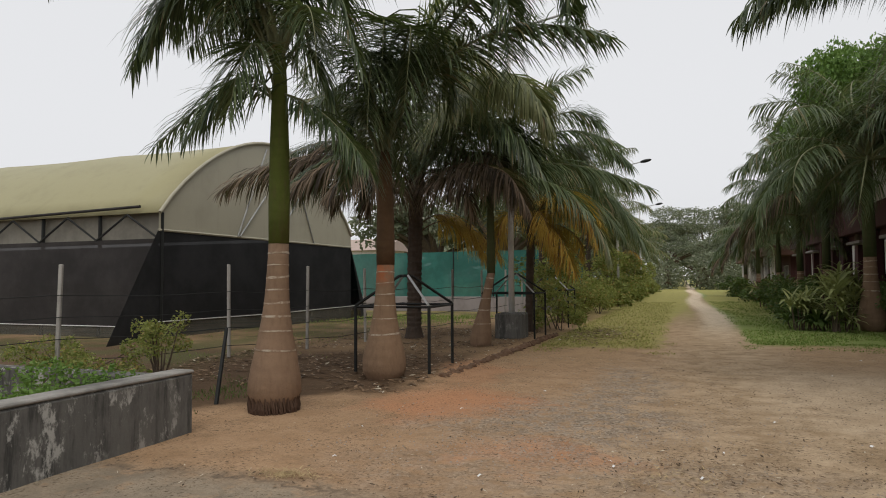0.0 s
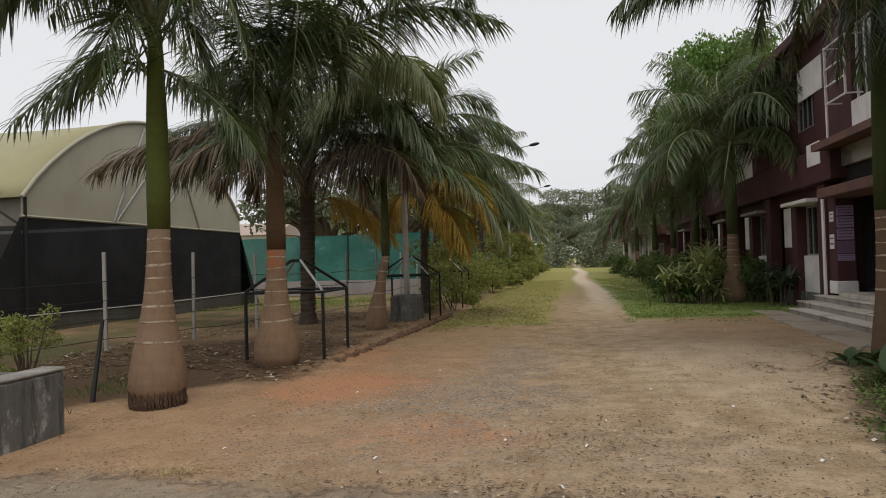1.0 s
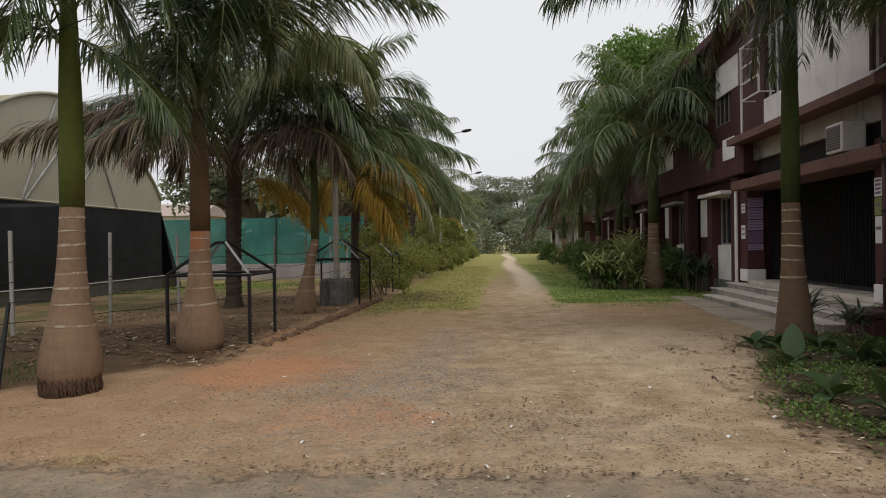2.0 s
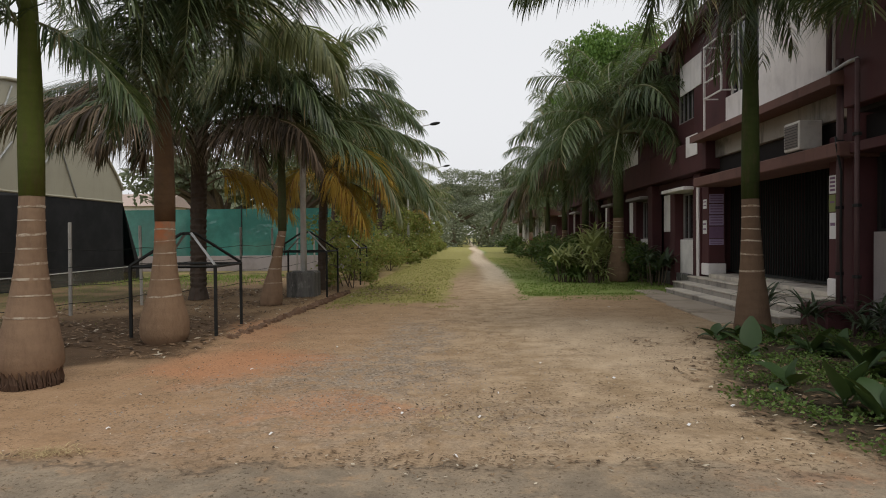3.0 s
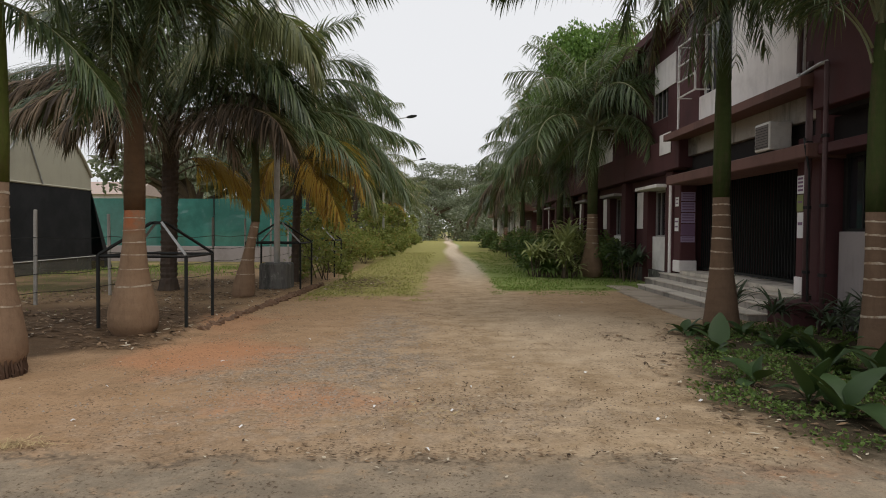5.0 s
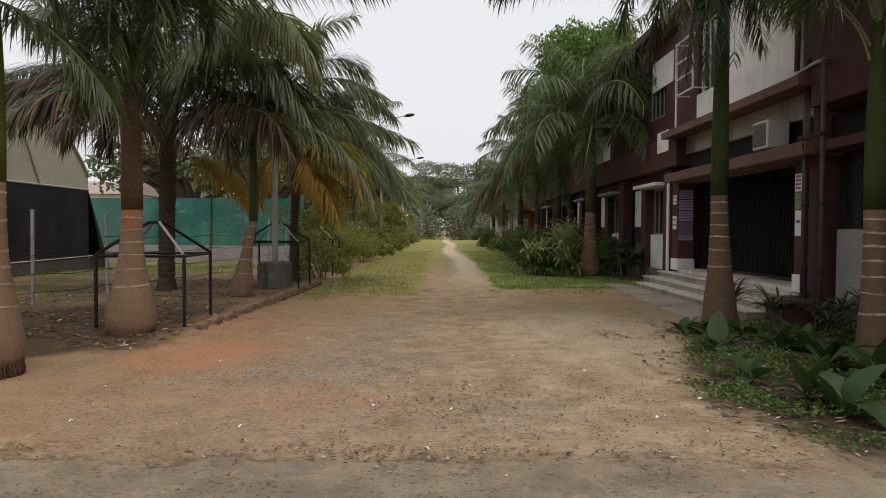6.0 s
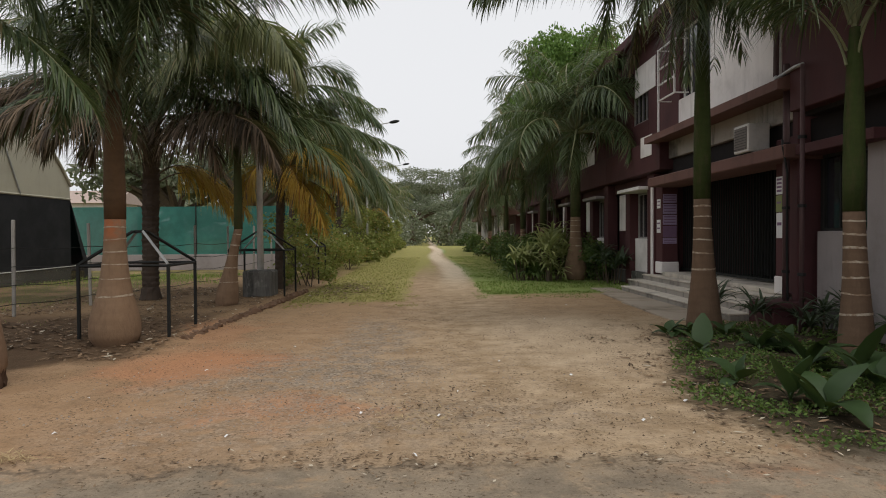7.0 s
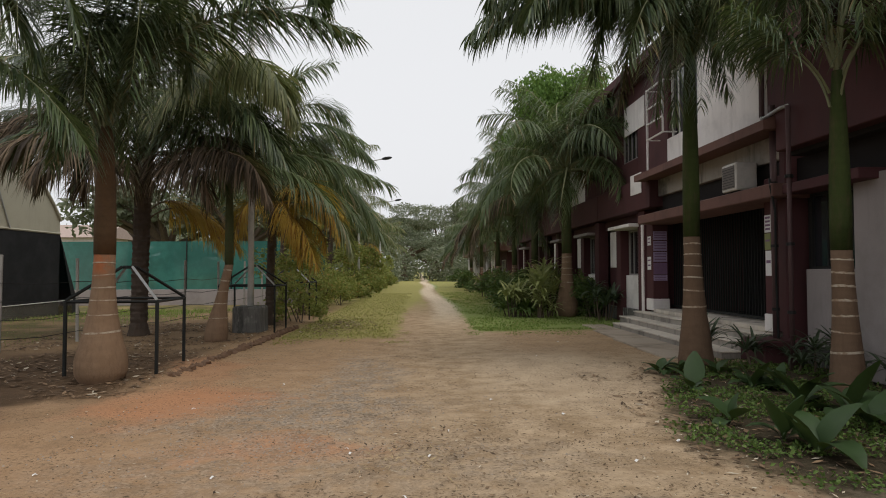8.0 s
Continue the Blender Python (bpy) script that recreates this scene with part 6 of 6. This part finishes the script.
def creepers(name, p, size, h, mat, label, seed):
    """Low creeping weeds: small leaves close above the ground."""
    g = np.random.default_rng(seed)
    z = np.array([ground_z(*q) for q in p]) + g.uniform(0.01, h, len(p))
    ob = finish(name, leaf_mesh(name, np.column_stack([p, z]), size, g, up=-0.1), mat)
    return tagged(ob, label, "weeds", kind="stuff")


p = scatter(26000, 2.4, 6.4, 4.4, 11.0, 3, 0.42, 1.3)
lim = 2.5 + 0.36 * np.maximum(p[:, 1] - 6.2, 0) + 0.25 * np.maximum(6.2 - p[:, 1], 0)
p = p[p[:, 0] > lim + 0.5 * np.random.default_rng(95).random(len(p)) ** 2 - 0.1]
creepers("verge_weeds", p, 0.045, 0.07, "weed", "low creeping weeds on the dark verge", 3)
p = scatter(2600, -3.3, -0.2, 14.2, 17.0, 12, 0.55, 1.2)
creepers("lane_weeds", p, 0.035, 0.03, "grass", "sparse low weeds at the lane's mouth", 12)
p = scatter(2200, 1.2, 5.0, 15.8, 18.2, 14, 0.5, 1.2)
creepers("lane_weeds", p, 0.035, 0.03, "grass_green", "sparse low weeds by the paving", 14)
p = scatter(5200, -9.5, -5.6, 5.7, 9.0, 4, 0.55, 0.9)
blades("fence_weeds", p, 0.02, 0.09, "weed", "straggling weeds below the fence", 4, 0.006)
p = np.concatenate([scatter(9000, -14, -6.4, 9, 24, 5, 0.55, 0.5), scatter(9000, -13, -7.6, 13.5, 27, 15, 0.3, 0.4)])
blades("garden_grass", p, 0.04, 0.16, "grass_green", "patchy grass inside the fence", 5, 0.012)
p = np.concatenate([np.random.default_rng(7).normal((-3.10, 4.61), (0.16, 0.07), (420, 2)), np.random.default_rng(9).normal((-0.06, 5.46), (0.22, 0.3), (260, 2))])
STRAW_AT = p


def litter(name, p, size, mat, label, seed, flat=0.25, slim=1.0):
    g = np.random.default_rng(seed)
    n = len(p)
    a = g.uniform(0, math.tau, n)
    L = size * g.uniform(0.5, 1.6, n)
    d = np.column_stack([np.cos(a), np.sin(a), g.uniform(-flat, flat, n)]) * L[:, None]
    s = np.column_stack([-np.sin(a), np.cos(a), g.uniform(-flat, flat, n)]) * (L * g.uniform(0.2, 0.45, n) * slim)[:, None]
    c = np.column_stack([p, np.array([ground_z(*q) for q in p]) + 0.012 + g.uniform(0, 0.012, n)])
    v = np.stack([c - d, c + s, c + d, c - s], 1).reshape(-1, 3)
    me = bpy.data.meshes.new(name)
    me.from_pydata(v.tolist(), [], [(4 * i, 4 * i + 1, 4 * i + 2, 4 * i + 3) for i in range(n)])
    me.update()
    return tagged(finish(name, me, mat), label, "leaf litter", kind="stuff")


litter("dry_straw", STRAW_AT, 0.028, "straw", "flattened dry grass straw on the yard", 39, 0.5, 0.25)
litter("leaf_litter", np.concatenate([scatter(9500, -4.2, 3.6, 4.0, 16, 31, 0.48, 0.9), scatter(1500, -3.4, 4.5, 12, 18, 32, 0.45, 0.9)]), 0.015, "litter", "brown bits of dead leaf over the yard", 31)
litter("leaf_litter", scatter(9000, -9, -3.75, 8.3, 19, 33, 0.35, 0.8), 0.045, "litter", "thick dead leaves under the palms", 33)
litter("leaf_litter", np.random.default_rng(8).normal((-2.3, 19.0), (0.5, 1.6), (700, 2)), 0.06, "litter", "heap of dead leaves on the grass", 34)
litter("leaf_litter", np.concatenate([np.random.default_rng(36).normal((0.35, 6.0), (0.45, 0.6), (500, 2)), np.random.default_rng(37).normal((-0.2, 4.5), (1.6, 0.1), (500, 2)), np.random.default_rng(38).normal((2.6, 5.6), (0.25, 0.8), (300, 2))]), 0.02, "litter", "drifts of dry leaf bits on the yard", 36)
litter("leaf_litter", scatter(1500, 2.4, 6, 4.6, 11, 35, 0.4, 1.2), 0.045, "litter", "dead leaves on the dark verge", 35)


def pebbles(name, p, size, label, seed, mat="stone"):
    g = np.random.default_rng(seed)
    v, f = [], []
    for x, y in p:
        r = size * g.uniform(0.4, 1.5)
        b = len(v)
        a0 = g.uniform(0, 6)
        zg = ground_z(x, y) - 0.004
        v += [(x + r * math.cos(a0 + k * 1.257) * g.uniform(0.7, 1.2), y + r * math.sin(a0 + k * 1.257) * g.uniform(0.7, 1.2), zg) for k in range(5)]
        v.append((x + r * g.uniform(-0.4, 0.4), y + r * g.uniform(-0.4, 0.4), zg + 0.004 + r * g.uniform(0.35, 0.75)))
        f += [(b + k, b + (k + 1) % 5, b + 5) for k in range(5)]
    ob = raw(name, v, f, mat)
    return tagged(ob, label, "gravel", kind="stuff")


pebbles("gravel", np.concatenate([scatter(2200, -4, 3.6, 4.4, 14, 41, 0.45, 0.9), np.random.default_rng(42).normal((-0.9, 9.5), (0.35, 1.8), (900, 2)), np.random.default_rng(43).normal((-1.1, 7.4), (0.85, 0.9), (1900, 2)), np.random.default_rng(44).normal((-1.3, 5.9), (1.1, 0.35), (700, 2))]), 0.012, "loose brownish stones pressed into the yard", 41)
pebbles("clods", np.concatenate([scatter(1300, -0.6, 3.4, 4.6, 13, 45, 0.5, 0.8), scatter(700, -3.6, 0.5, 5.0, 12.5, 46, 0.52, 0.9), np.random.default_rng(47).normal((1.9, 5.9), (0.5, 0.5), (160, 2))]), 0.012, "small dark crumbs of earth on the yard", 45, "clod_dark")
# scraps of paper and pale leaves, each by itself
g = np.random.default_rng(77)
for k, (x, y) in enumerate(((1.83, 5.37), (-0.6, 5.74), (-1.6, 5.12), (3.1, 14.28), (-0.65, 5.89), (2.46, 6.03), (0.1, 5.6), (-2.6, 7.6), (0.9, 8.0), (0.3, 6.5), (-3.3, 6.3), (1.6, 7.1), (-1.9, 9.2), (-0.1, 4.6), (-3.0, 5.2), (2.2, 12.0))):
    bm = bmesh.new()
    L, w = g.uniform(0.018, 0.038), g.uniform(0.006, 0.014)
    vs = [bm.verts.new(q) for q in ((-L, -w, 0), (0, -w * 1.2, 0.012), (L, -w, 0.004), (L, w, 0), (0, w * 1.1, 0.016), (-L, w, 0.006))]
    bm.faces.new((vs[0], vs[1], vs[4], vs[5]))
    bm.faces.new((vs[1], vs[2], vs[3], vs[4]))
    o = part("paper_scrap", bm, "paper")
    o.matrix_basis = pose(x, y, ground_z(x, y) + 0.008, 0, 0, g.uniform(0, 180))
    tagged(o, "pale curled scrap lying on the earth", "litter", "pale scraps on the yard")
